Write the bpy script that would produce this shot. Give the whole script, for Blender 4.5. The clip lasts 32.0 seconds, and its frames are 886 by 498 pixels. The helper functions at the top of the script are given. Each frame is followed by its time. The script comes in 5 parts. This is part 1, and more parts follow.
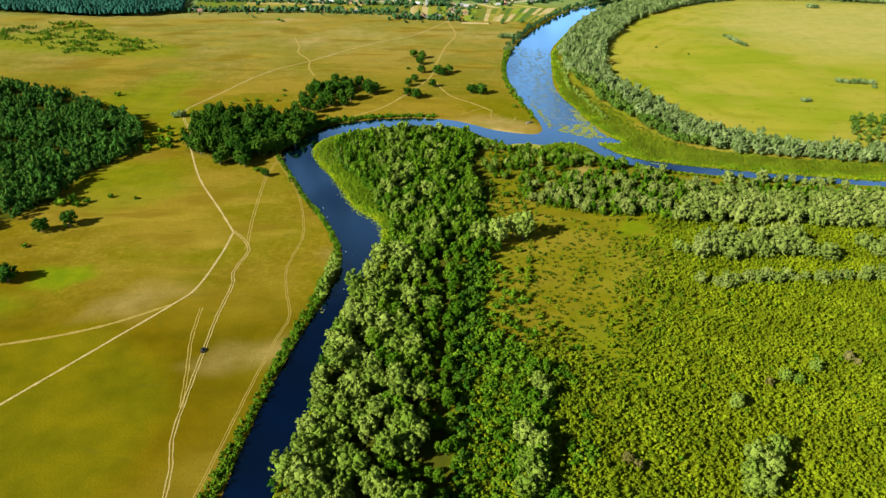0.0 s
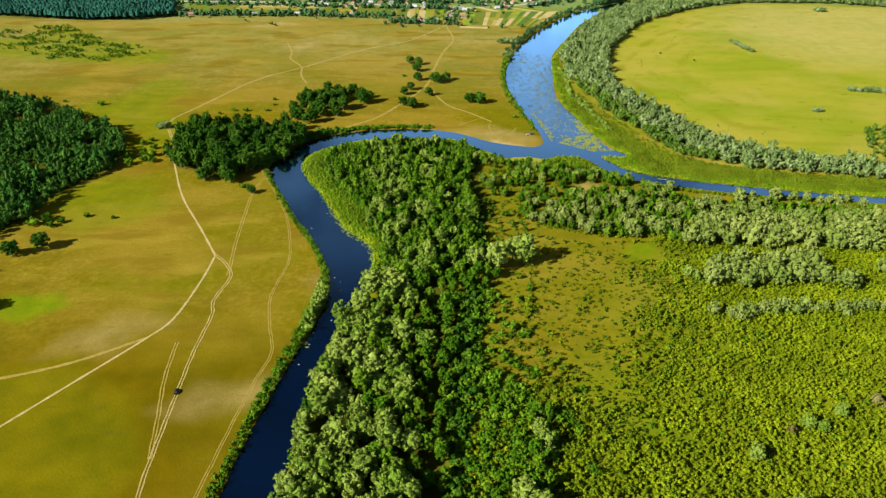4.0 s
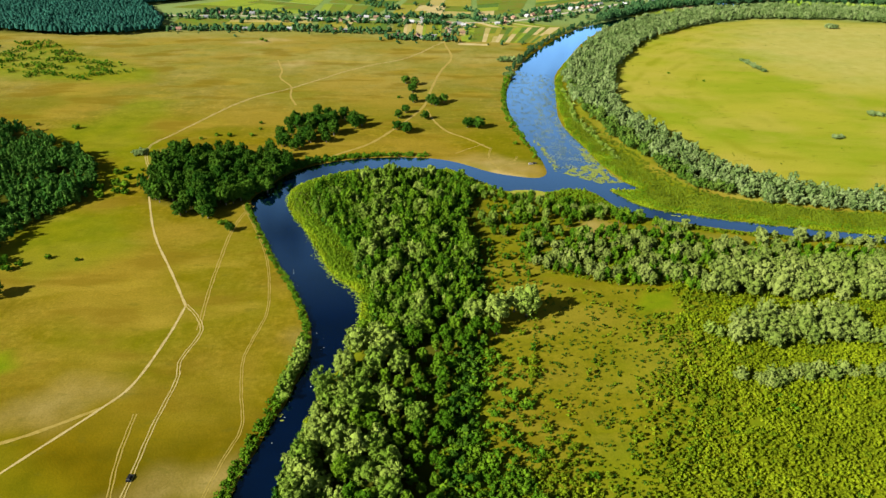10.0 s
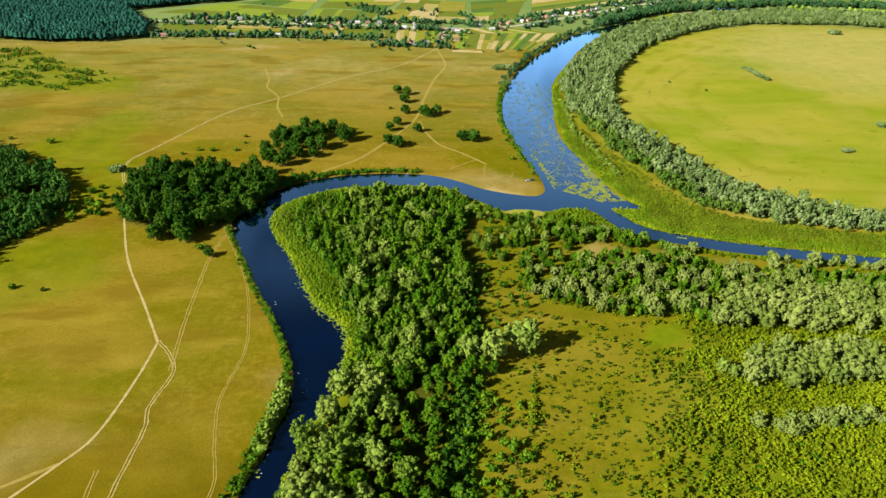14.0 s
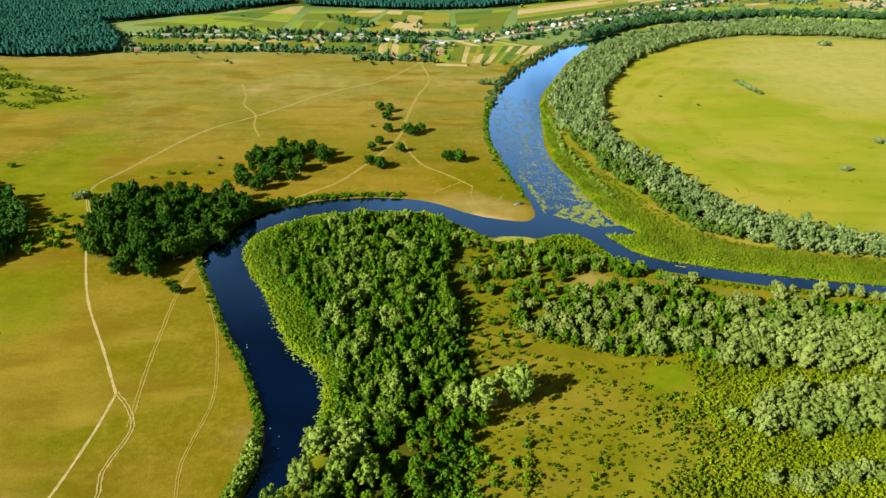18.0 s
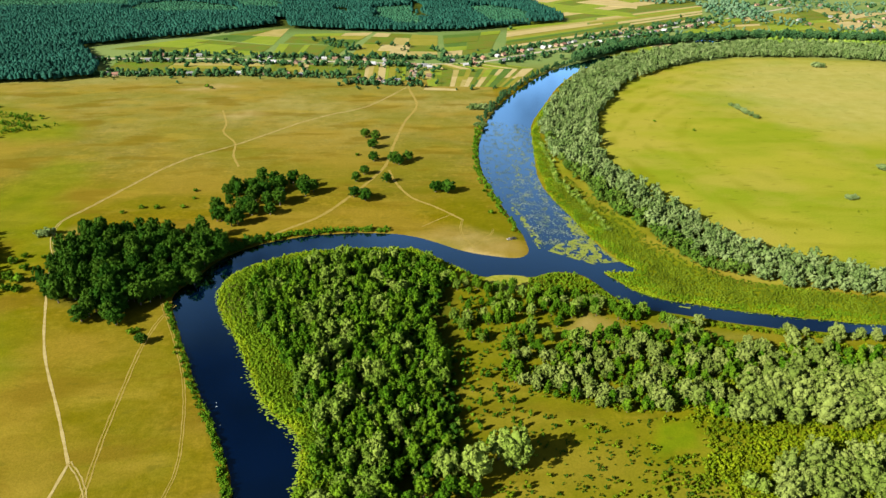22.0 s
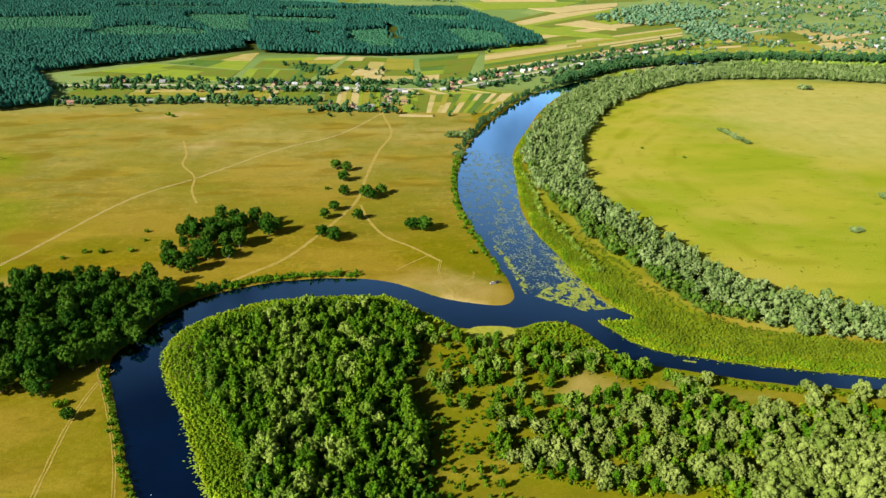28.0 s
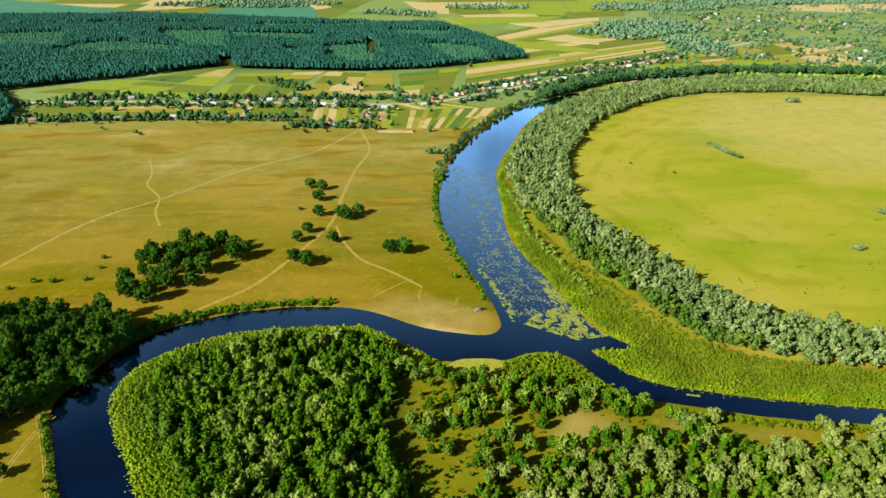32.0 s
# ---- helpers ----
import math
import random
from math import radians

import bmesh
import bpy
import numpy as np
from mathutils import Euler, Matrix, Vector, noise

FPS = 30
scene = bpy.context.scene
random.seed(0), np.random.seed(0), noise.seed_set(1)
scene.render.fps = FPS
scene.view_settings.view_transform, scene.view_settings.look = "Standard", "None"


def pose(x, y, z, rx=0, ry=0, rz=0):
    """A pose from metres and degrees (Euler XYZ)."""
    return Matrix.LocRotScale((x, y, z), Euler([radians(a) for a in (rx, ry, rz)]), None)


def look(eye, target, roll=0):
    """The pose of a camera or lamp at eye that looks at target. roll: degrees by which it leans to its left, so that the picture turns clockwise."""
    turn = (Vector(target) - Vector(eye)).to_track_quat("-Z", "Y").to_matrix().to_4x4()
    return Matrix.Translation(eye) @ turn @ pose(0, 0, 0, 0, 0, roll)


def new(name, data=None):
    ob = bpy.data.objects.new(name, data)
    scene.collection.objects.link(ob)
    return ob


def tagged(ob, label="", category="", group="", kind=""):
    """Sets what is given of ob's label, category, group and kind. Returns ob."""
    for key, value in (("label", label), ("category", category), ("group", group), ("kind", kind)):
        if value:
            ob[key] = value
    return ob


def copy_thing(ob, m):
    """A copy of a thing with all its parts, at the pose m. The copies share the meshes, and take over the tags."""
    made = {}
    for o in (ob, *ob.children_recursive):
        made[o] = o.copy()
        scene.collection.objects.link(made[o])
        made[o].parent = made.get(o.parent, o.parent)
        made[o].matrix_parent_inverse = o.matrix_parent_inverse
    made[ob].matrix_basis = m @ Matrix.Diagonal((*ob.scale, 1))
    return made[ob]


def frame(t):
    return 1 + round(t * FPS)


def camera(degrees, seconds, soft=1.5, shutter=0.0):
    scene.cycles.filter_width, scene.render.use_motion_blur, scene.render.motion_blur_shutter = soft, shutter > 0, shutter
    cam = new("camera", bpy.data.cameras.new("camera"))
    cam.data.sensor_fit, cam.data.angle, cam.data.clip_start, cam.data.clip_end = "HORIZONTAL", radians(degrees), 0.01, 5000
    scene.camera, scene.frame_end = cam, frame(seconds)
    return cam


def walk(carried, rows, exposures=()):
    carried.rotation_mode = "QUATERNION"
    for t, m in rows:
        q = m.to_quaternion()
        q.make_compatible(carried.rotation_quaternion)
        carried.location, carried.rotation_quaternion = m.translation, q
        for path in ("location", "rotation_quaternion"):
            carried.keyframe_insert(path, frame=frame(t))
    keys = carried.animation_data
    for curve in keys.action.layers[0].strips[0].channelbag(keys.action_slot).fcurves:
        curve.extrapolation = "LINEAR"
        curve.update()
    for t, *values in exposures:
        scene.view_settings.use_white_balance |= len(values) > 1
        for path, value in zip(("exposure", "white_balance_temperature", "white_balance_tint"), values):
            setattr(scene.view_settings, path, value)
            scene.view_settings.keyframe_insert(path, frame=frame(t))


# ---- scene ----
cam = camera(65.2, 32.0, soft=1.42)

# time, eye, then the turn to the left from +y, the tilt and the roll
PATH = [
    (0.0, (-100.69, -667.53, 251.32), -1.137, -30.869, 0.207),
    (0.5, (-100.16, -663.13, 251.27), -1.150, -30.881, 0.201),
    (1.0, (-99.66, -658.73, 251.23), -1.165, -30.895, 0.200),
    (1.5, (-99.18, -654.34, 251.18), -1.174, -30.911, 0.192),
    (2.0, (-98.73, -649.95, 251.13), -1.176, -30.920, 0.195),
    (2.5, (-98.29, -645.57, 251.09), -1.178, -30.924, 0.215),
    (3.0, (-97.88, -641.19, 251.04), -1.181, -30.931, 0.228),
    (3.5, (-97.48, -636.81, 251.00), -1.181, -30.938, 0.243),
    (5.5, (-96.05, -619.30, 250.84), -1.237, -30.949, 0.321),
    (6.0, (-95.73, -614.92, 250.81), -1.240, -30.938, 0.331),
    (6.5, (-95.41, -610.54, 250.78), -1.243, -30.930, 0.351),
    (7.0, (-95.11, -606.16, 250.75), -1.252, -30.929, 0.376),
    (7.5, (-94.81, -601.78, 250.73), -1.267, -30.931, 0.415),
    (8.0, (-94.52, -597.40, 250.70), -1.265, -30.896, 0.433),
    (8.5, (-94.24, -593.01, 250.68), -1.256, -30.785, 0.441),
    (9.0, (-93.96, -588.62, 250.66), -1.259, -30.629, 0.468),
    (9.5, (-93.69, -584.23, 250.64), -1.269, -30.463, 0.480),
    (10.0, (-93.42, -579.84, 250.62), -1.280, -30.312, 0.494),
    (10.5, (-93.15, -575.45, 250.60), -1.291, -30.213, 0.518),
    (11.0, (-92.88, -571.05, 250.58), -1.302, -30.178, 0.532),
    (11.5, (-92.61, -566.65, 250.55), -1.314, -30.179, 0.542),
    (12.0, (-92.34, -562.24, 250.53), -1.324, -30.190, 0.550),
    (12.5, (-92.07, -557.84, 250.50), -1.343, -30.203, 0.550),
    (13.0, (-91.80, -553.43, 250.47), -1.415, -30.214, 0.552),
    (13.5, (-91.52, -549.01, 250.43), -1.568, -30.227, 0.572),
    (14.0, (-91.24, -544.60, 250.39), -1.762, -30.237, 0.594),
    (14.5, (-90.96, -540.18, 250.33), -1.953, -30.239, 0.608),
    (16.5, (-89.75, -522.48, 250.02), -2.571, -30.074, 0.631),
    (17.0, (-89.42, -518.05, 249.91), -2.713, -29.939, 0.640),
    (17.5, (-89.09, -513.62, 249.79), -2.853, -29.796, 0.642),
    (18.0, (-88.75, -509.19, 249.64), -2.993, -29.635, 0.638),
    (18.5, (-88.40, -504.75, 249.48), -3.134, -29.456, 0.645),
    (19.0, (-88.03, -500.32, 249.29), -3.241, -29.270, 0.645),
    (19.5, (-87.65, -495.89, 249.08), -3.277, -29.083, 0.628),
    (20.0, (-87.27, -491.46, 248.85), -3.300, -28.892, 0.622),
    (20.5, (-86.86, -487.03, 248.59), -3.392, -28.698, 0.638),
    (21.0, (-86.45, -482.60, 248.30), -3.549, -28.514, 0.645),
    (21.5, (-86.02, -478.17, 247.98), -3.723, -28.340, 0.635),
    (22.0, (-85.57, -473.74, 247.62), -3.891, -28.169, 0.634),
    (22.5, (-85.11, -469.32, 247.23), -4.035, -28.010, 0.647),
    (23.0, (-84.64, -464.91, 246.80), -4.144, -27.856, 0.648),
    (23.5, (-84.15, -460.49, 246.32), -4.212, -27.701, 0.634),
    (24.0, (-83.64, -456.09, 245.81), -4.231, -27.550, 0.622),
    (24.5, (-83.12, -451.69, 245.24), -4.227, -27.399, 0.604),
    (25.0, (-82.58, -447.29, 244.63), -4.243, -27.244, 0.592),
    (25.5, (-82.02, -442.91, 243.97), -4.292, -27.089, 0.593),
    (27.5, (-79.62, -425.46, 240.74), -5.402, -26.600, 0.628),
    (28.0, (-78.97, -421.13, 239.77), -5.669, -26.469, 0.667),
    (28.5, (-78.30, -416.81, 238.74), -5.903, -26.349, 0.675),
    (29.0, (-77.62, -412.51, 237.63), -6.118, -26.236, 0.673),
    (29.5, (-76.92, -408.22, 236.44), -6.325, -26.116, 0.672),
    (30.0, (-76.20, -403.95, 235.17), -6.522, -25.962, 0.667),
    (30.5, (-75.46, -399.69, 233.82), -6.716, -25.776, 0.666),
    (31.0, (-74.70, -395.45, 232.38), -6.884, -25.578, 0.659),
    (31.5, (-73.92, -391.24, 230.85), -7.010, -25.370, 0.642),
    (32.0, (-73.12, -387.04, 229.23), -7.114, -25.148, 0.645),
]
walk(cam, [(t, pose(*eye, 90 + tilt, 0, yaw) @ pose(0, 0, 0, 0, 0, roll)) for t, eye, yaw, tilt, roll in PATH],
     exposures=[(0.0, 1.25), (32.0, 1.29)])

# ---- sky and sun ----
SUN_TO = Vector((-0.90, -0.48, 0.63)).normalized()
world = bpy.data.worlds.new("sky")
scene.world = world
world.use_nodes = True
wn = world.node_tree.nodes
wl = world.node_tree.links
sky = wn.new("ShaderNodeTexSky")
sky.sky_type = "NISHITA"
sky.sun_disc = False
sky.sun_elevation = math.asin(SUN_TO.z)
sky.sun_rotation = math.atan2(SUN_TO.x, SUN_TO.y)
sky.air_density, sky.dust_density, sky.ozone_density = 1.0, 1.6, 1.0
# fair-weather clouds over the whole sky
way = wn.new("ShaderNodeTexCoord")
puffs = wn.new("ShaderNodeTexNoise")
puffs.inputs["Scale"].default_value, puffs.inputs["Detail"].default_value = 5.0, 6.0
wl.new(way.outputs["Generated"], puffs.inputs["Vector"])
cover = wn.new("ShaderNodeMapRange")
cover.inputs[1].default_value, cover.inputs[2].default_value, cover.inputs[4].default_value = 0.30, 0.53, 0.88
wl.new(puffs.outputs[0], cover.inputs[0])
height = wn.new("ShaderNodeSeparateXYZ")
wl.new(way.outputs["Generated"], height.inputs[0])
low = wn.new("ShaderNodeMapRange")
low.inputs[1].default_value, low.inputs[2].default_value, low.inputs[3].default_value, low.inputs[4].default_value = 0.13, 0.58, 1.0, 0.02
wl.new(height.outputs[2], low.inputs[0])
amount = wn.new("ShaderNodeMath")
amount.operation = "MULTIPLY"
wl.new(cover.outputs[0], amount.inputs[0])
wl.new(low.outputs[0], amount.inputs[1])
clouds = wn.new("ShaderNodeMix")
clouds.data_type = "RGBA"
clouds.inputs[7].default_value = (40.0, 53.0, 73.0, 1)
wl.new(amount.outputs[0], clouds.inputs[0])
wl.new(sky.outputs[0], clouds.inputs[6])
wl.new(clouds.outputs[2], wn["Background"].inputs[0])
wn["Background"].inputs[1].default_value = 0.0115
sun_data = bpy.data.lights.new("sun", "SUN")
sun_data.energy, sun_data.angle, sun_data.color = 5.0, radians(0.5), (1.0, 0.965, 0.87)
sun = new("sun", sun_data)
sun.matrix_world = look((0, 0, 400), Vector((0, 0, 400)) - SUN_TO)


# ---- materials ----
def material(name, rough=0.8, metal=0.0, gloss=0.1):
    m = bpy.data.materials.new(name)
    m.use_nodes = True
    b = m.node_tree.nodes["Principled BSDF"]
    b.inputs["Roughness"].default_value, b.inputs["Metallic"].default_value = rough, metal
    b.inputs["Specular IOR Level"].default_value = gloss
    return m, m.node_tree.nodes, m.node_tree.links, b


def mixed(nodes, links, fac, a, b, kind="MIX"):
    """A colour mix; fac, a and b are sockets or values."""
    n = nodes.new("ShaderNodeMix")
    n.data_type, n.blend_type = "RGBA", kind
    for key, v in ((0, fac), (6, a), (7, b)):
        if isinstance(v, bpy.types.NodeSocket):
            links.new(v, n.inputs[key])
        else:
            n.inputs[key].default_value = v if key == 0 else (*v, 1)
    return n.outputs[2]


def grain(nodes, links, scale, detail=4, lo=0.35, hi=0.65, stretch=None):
    """Noise in metres of the world, spread to 0..1."""
    g = nodes.new("ShaderNodeNewGeometry")
    src = g.outputs["Position"]
    if stretch:
        mp = nodes.new("ShaderNodeMapping")
        mp.inputs["Scale"].default_value = stretch
        links.new(src, mp.inputs[0])
        src = mp.outputs[0]
    n = nodes.new("ShaderNodeTexNoise")
    n.inputs["Scale"].default_value, n.inputs["Detail"].default_value = scale, detail
    links.new(src, n.inputs["Vector"])
    r = nodes.new("ShaderNodeMapRange")
    r.inputs[1].default_value, r.inputs[2].default_value = lo, hi
    links.new(n.outputs[0], r.inputs[0])
    return r.outputs[0]


def attribute(nodes, name):
    a = nodes.new("ShaderNodeAttribute")
    a.attribute_name = name
    return a.outputs["Fac"]


def bumped(nodes, links, b, height, strength, distance):
    k = nodes.new("ShaderNodeBump")
    k.inputs["Strength"].default_value, k.inputs["Distance"].default_value = strength, distance
    links.new(height, k.inputs["Height"])
    links.new(k.outputs[0], b.inputs["Normal"])


def plain(name, a, b_col, scale=1.0, rough=0.85, bump=0.0):
    m, n, l, b = material(name, rough)
    f = grain(n, l, scale, 5)
    l.new(mixed(n, l, f, a, b_col), b.inputs["Base Color"])
    if bump:
        bumped(n, l, b, f, 0.6, bump)
    return m


def foliage(name, dark, light, pale, glow=0.11, vary=1.0, drift=0.0):
    """Leaves: each plant takes its own tone, each spray another, and whole stands drift a little."""
    m, n, l, b = material(name, 0.6, 0.0, 0.02)
    info = n.new("ShaderNodeObjectInfo")
    add = n.new("ShaderNodeMath")
    add.operation = "ADD"
    l.new(info.outputs["Random"], add.inputs[0])
    l.new(attribute(n, "tint"), add.inputs[1])
    fr = n.new("ShaderNodeMath")
    fr.operation = "FRACT"
    l.new(add.outputs[0], fr.inputs[0])
    geo = n.new("ShaderNodeNewGeometry")
    calm = n.new("ShaderNodeMapRange")
    calm.inputs[3].default_value, calm.inputs[4].default_value = 0.05, 0.95
    l.new(geo.outputs["Random Per Island"], calm.inputs[0])
    c = mixed(n, l, calm.outputs[0], dark, light)
    tone = n.new("ShaderNodeMapRange")
    tone.inputs[1].default_value, tone.inputs[2].default_value = 0.25, 1.0
    tone.inputs[3].default_value, tone.inputs[4].default_value = 0.4 - 0.4 * vary, 0.4 + 0.4 * vary
    l.new(fr.outputs[0], tone.inputs[0])
    c = mixed(n, l, tone.outputs[0], c, pale)
    if drift:
        d = grain(n, l, 0.045, 5, 0.40, 0.62)
        c = mixed(n, l, mixed(n, l, d, (drift, drift, drift), (0, 0, 0)), c, tuple(v * 0.45 for v in dark))
    # dark speckle puts shaded gaps between the leaves into the colour
    f = grain(n, l, 1.1, 5, 0.36, 0.60)
    c = mixed(n, l, f, mixed(n, l, 0.24, c, (0.006, 0.018, 0.003)), c)
    bumped(n, l, b, f, 0.9, 0.4)
    l.new(c, b.inputs["Base Color"])
    tr = n.new("ShaderNodeBsdfTranslucent")
    l.new(c, tr.inputs[0])
    mx = n.new("ShaderNodeMixShader")
    mx.inputs[0].default_value = glow
    l.new(b.outputs[0], mx.inputs[1])
    l.new(tr.outputs[0], mx.inputs[2])
    l.new(mx.outputs[0], n["Material Output"].inputs[0])
    return m


WILLOW = foliage("willow_leaves", (0.095, 0.172, 0.014), (0.168, 0.262, 0.026), (0.275, 0.350, 0.062))
SILVER = foliage("silvery_leaves", (0.108, 0.160, 0.024), (0.178, 0.236, 0.042), (0.262, 0.315, 0.074))
POPLAR = foliage("broad_leaves", (0.028, 0.088, 0.003), (0.080, 0.185, 0.006), (0.150, 0.262, 0.012))
SHRUB = foliage("shrub_leaves", (0.085, 0.140, 0.003), (0.140, 0.208, 0.005), (0.200, 0.268, 0.009), 0.11, 0.8, 0.4)
SALLOW = foliage("sallow_leaves", (0.095, 0.190, 0.005), (0.135, 0.235, 0.007), (0.195, 0.290, 0.012), 0.11, 0.5, 0.45)
BELT_WILLOW = foliage("grey_willow_leaves", (0.086, 0.144, 0.034), (0.160, 0.232, 0.064), (0.258, 0.330, 0.118))
BELT_GREEN = foliage("belt_leaves", (0.048, 0.108, 0.010), (0.092, 0.168, 0.018), (0.150, 0.225, 0.034))
OAK = foliage("oak_leaves", (0.015, 0.058, 0.004), (0.034, 0.100, 0.006), (0.066, 0.138, 0.010))
PINE = foliage("pine_needles", (0.022, 0.086, 0.010), (0.044, 0.132, 0.015), (0.084, 0.178, 0.022), 0.1, 0.9, 0.4)
SCRUB = foliage("scrub_leaves", (0.150, 0.208, 0.004), (0.205, 0.268, 0.006), (0.270, 0.325, 0.010), 0.11, 0.7, 0.5)
REED = foliage("reed_leaves", (0.185, 0.280, 0.006), (0.225, 0.315, 0.008), (0.275, 0.345, 0.014), 0.11, 0.4, 0.35)
# the bluish haze of distance is put into the far pines' colours
HAZED_PINE = foliage("hazed_needles", (0.010, 0.062, 0.044), (0.018, 0.092, 0.064), (0.032, 0.116, 0.078), 0.05, 0.8, 0.5)
YOUNG_PINE = foliage("young_needles", (0.022, 0.100, 0.054), (0.034, 0.126, 0.064), (0.054, 0.148, 0.074), 0.05, 0.6, 0.3)
GARDEN = foliage("garden_leaves", (0.018, 0.066, 0.020), (0.038, 0.102, 0.032), (0.072, 0.142, 0.046))
# distant leaves, paled and blued in the colour for haze
HAZED_LEAF = foliage("hazed_leaves", (0.060, 0.140, 0.072), (0.100, 0.190, 0.098), (0.165, 0.255, 0.140))
MARSH = foliage("marsh_leaves", (0.110, 0.165, 0.006), (0.132, 0.188, 0.008), (0.175, 0.225, 0.014), 0.11, 0.5, 0.5)
DEAD = foliage("withered_leaves", (0.110, 0.098, 0.022), (0.165, 0.145, 0.038), (0.215, 0.195, 0.065))
BARK = plain("bark", (0.09, 0.07, 0.05), (0.16, 0.13, 0.10), 2.0, 0.9)


def broad_of(n, l):
    return grain(n, l, 0.016, 9, 0.42, 0.58, (0.7, 1.4, 1))


def ground_material():
    m, n, l, b = material("grassland", 0.95, 0.0, 0.0)
    big = grain(n, l, 0.013, 6, 0.43, 0.57)
    mid = grain(n, l, 0.06, 6, 0.35, 0.65)
    streak = grain(n, l, 0.03, 5, 0.4, 0.62, (0.35, 1.5, 1))
    fine = grain(n, l, 0.8, 5, 0.3, 0.7)
    gold = mixed(n, l, mid, (0.132, 0.098, 0.002), (0.178, 0.131, 0.004))
    olive = mixed(n, l, mid, (0.090, 0.088, 0.001), (0.134, 0.116, 0.002))
    c = mixed(n, l, big, olive, gold)
    c = mixed(n, l, mixed(n, l, streak, (0, 0, 0), (0.5, 0.5, 0.5)), c, (0.225, 0.160, 0.012))
    rust = grain(n, l, 0.022, 7, 0.52, 0.66, (0.7, 1.3, 1))
    c = mixed(n, l, mixed(n, l, rust, (0, 0, 0), (0.45, 0.45, 0.45)), c, (0.13, 0.085, 0.012))
    wan = grain(n, l, 0.035, 7, 0.55, 0.70, (0.5, 1.3, 1))
    c = mixed(n, l, mixed(n, l, wan, (0, 0, 0), (0.5, 0.5, 0.5)), c, (0.27, 0.20, 0.030))
    amber = mixed(n, l, mid, (0.165, 0.116, 0.006), (0.218, 0.162, 0.018))
    c = mixed(n, l, attribute(n, "amber"), c, amber)
    tuft = grain(n, l, 0.30, 6, 0.36, 0.64)
    c = mixed(n, l, mixed(n, l, tuft, (0.52, 0.52, 0.52), (0, 0, 0)), c, (0.085, 0.068, 0.003))
    speck = grain(n, l, 0.13, 6, 0.54, 0.68)
    c = mixed(n, l, mixed(n, l, speck, (0, 0, 0), (0.5, 0.5, 0.5)), c, (0.25, 0.170, 0.016))
    tan = mixed(n, l, mid, (0.31, 0.265, 0.085), (0.38, 0.33, 0.13))
    c = mixed(n, l, attribute(n, "dry"), c, tan)
    broad = grain(n, l, 0.0080, 8, 0.43, 0.57, (0.9, 1.3, 1))
    c = mixed(n, l, mixed(n, l, broad, (0.45, 0.45, 0.45), (0, 0, 0)), c, (0.115, 0.114, 0.003))
    ruddy = grain(n, l, 0.0110, 9, 0.48, 0.60, (0.8, 1.3, 1))
    c = mixed(n, l, mixed(n, l, ruddy, (0, 0, 0), (0.55, 0.55, 0.55)), c, (0.232, 0.156, 0.020))
    burnt = grain(n, l, 0.020, 10, 0.54, 0.62, (0.6, 1.7, 1))
    c = mixed(n, l, mixed(n, l, burnt, (0, 0, 0), (0.6, 0.6, 0.6)), c, (0.135, 0.088, 0.007))
    worn = grain(n, l, 0.022, 10, 0.57, 0.67, (0.6, 1.5, 1))
    c = mixed(n, l, mixed(n, l, worn, (0, 0, 0), (0.42, 0.42, 0.42)), c, (0.27, 0.195, 0.024))
    lush = mixed(n, l, mixed(n, l, 0.5, broad_of(n, l), mid), (0.076, 0.056, 0.001), (0.136, 0.091, 0.002))
    c = mixed(n, l, attribute(n, "lush"), c, lush)
    lime = mixed(n, l, broad, (0.180, 0.222, 0.012), (0.255, 0.250, 0.024))
    lime = mixed(n, l, mixed(n, l, streak, (0, 0, 0), (0.15, 0.15, 0.15)), lime, (0.33, 0.305, 0.030))
    lime = mixed(n, l, mixed(n, l, ruddy, (0, 0, 0), (0.55, 0.55, 0.55)), lime, (0.31, 0.262, 0.045))
    lime = mixed(n, l, attribute(n, "swale"), lime, (0.150, 0.165, 0.006))
    c = mixed(n, l, attribute(n, "lime"), c, lime)
    c = mixed(n, l, attribute(n, "sere"), c, mixed(n, l, mid, (0.30, 0.260, 0.075), (0.355, 0.308, 0.105)))
    green = mixed(n, l, mid, (0.090, 0.140, 0.003), (0.150, 0.180, 0.004))
    c = mixed(n, l, attribute(n, "green"), c, green)
    patch = n.new("ShaderNodeTexVoronoi")
    patch.inputs["Scale"].default_value = 0.011
    spot = n.new("ShaderNodeNewGeometry")
    l.new(spot.outputs["Position"], patch.inputs["Vector"])
    parcels = mixed(n, l, mixed(n, l, 0.35, patch.outputs["Color"], (0.4, 0.4, 0.4)), (0.095, 0.170, 0.045), (0.210, 0.250, 0.085))
    c = mixed(n, l, attribute(n, "far"), c, parcels)
    bare = mixed(n, l, mid, (0.27, 0.195, 0.060), (0.36, 0.27, 0.11))
    c = mixed(n, l, attribute(n, "bare"), c, bare)
    # dark green tree floor, with the shade under the trees painted in
    shady_floor = mixed(n, l, mid, (0.020, 0.028, 0.004), (0.04, 0.05, 0.006))
    c = mixed(n, l, attribute(n, "shady_floor"), c, shady_floor)
    c = mixed(n, l, mixed(n, l, fine, (0.30, 0.30, 0.30), (0, 0, 0)), c, (0.055, 0.060, 0.002))
    spots = grain(n, l, 0.11, 3, 0.62, 0.70, (0.6, 1.4, 1))
    c = mixed(n, l, mixed(n, l, spots, (0, 0, 0), (0.35, 0.35, 0.35)), c, (0.075, 0.070, 0.006))
    l.new(c, b.inputs["Base Color"])
    bumped(n, l, b, fine, 0.3, 0.2)
    return m


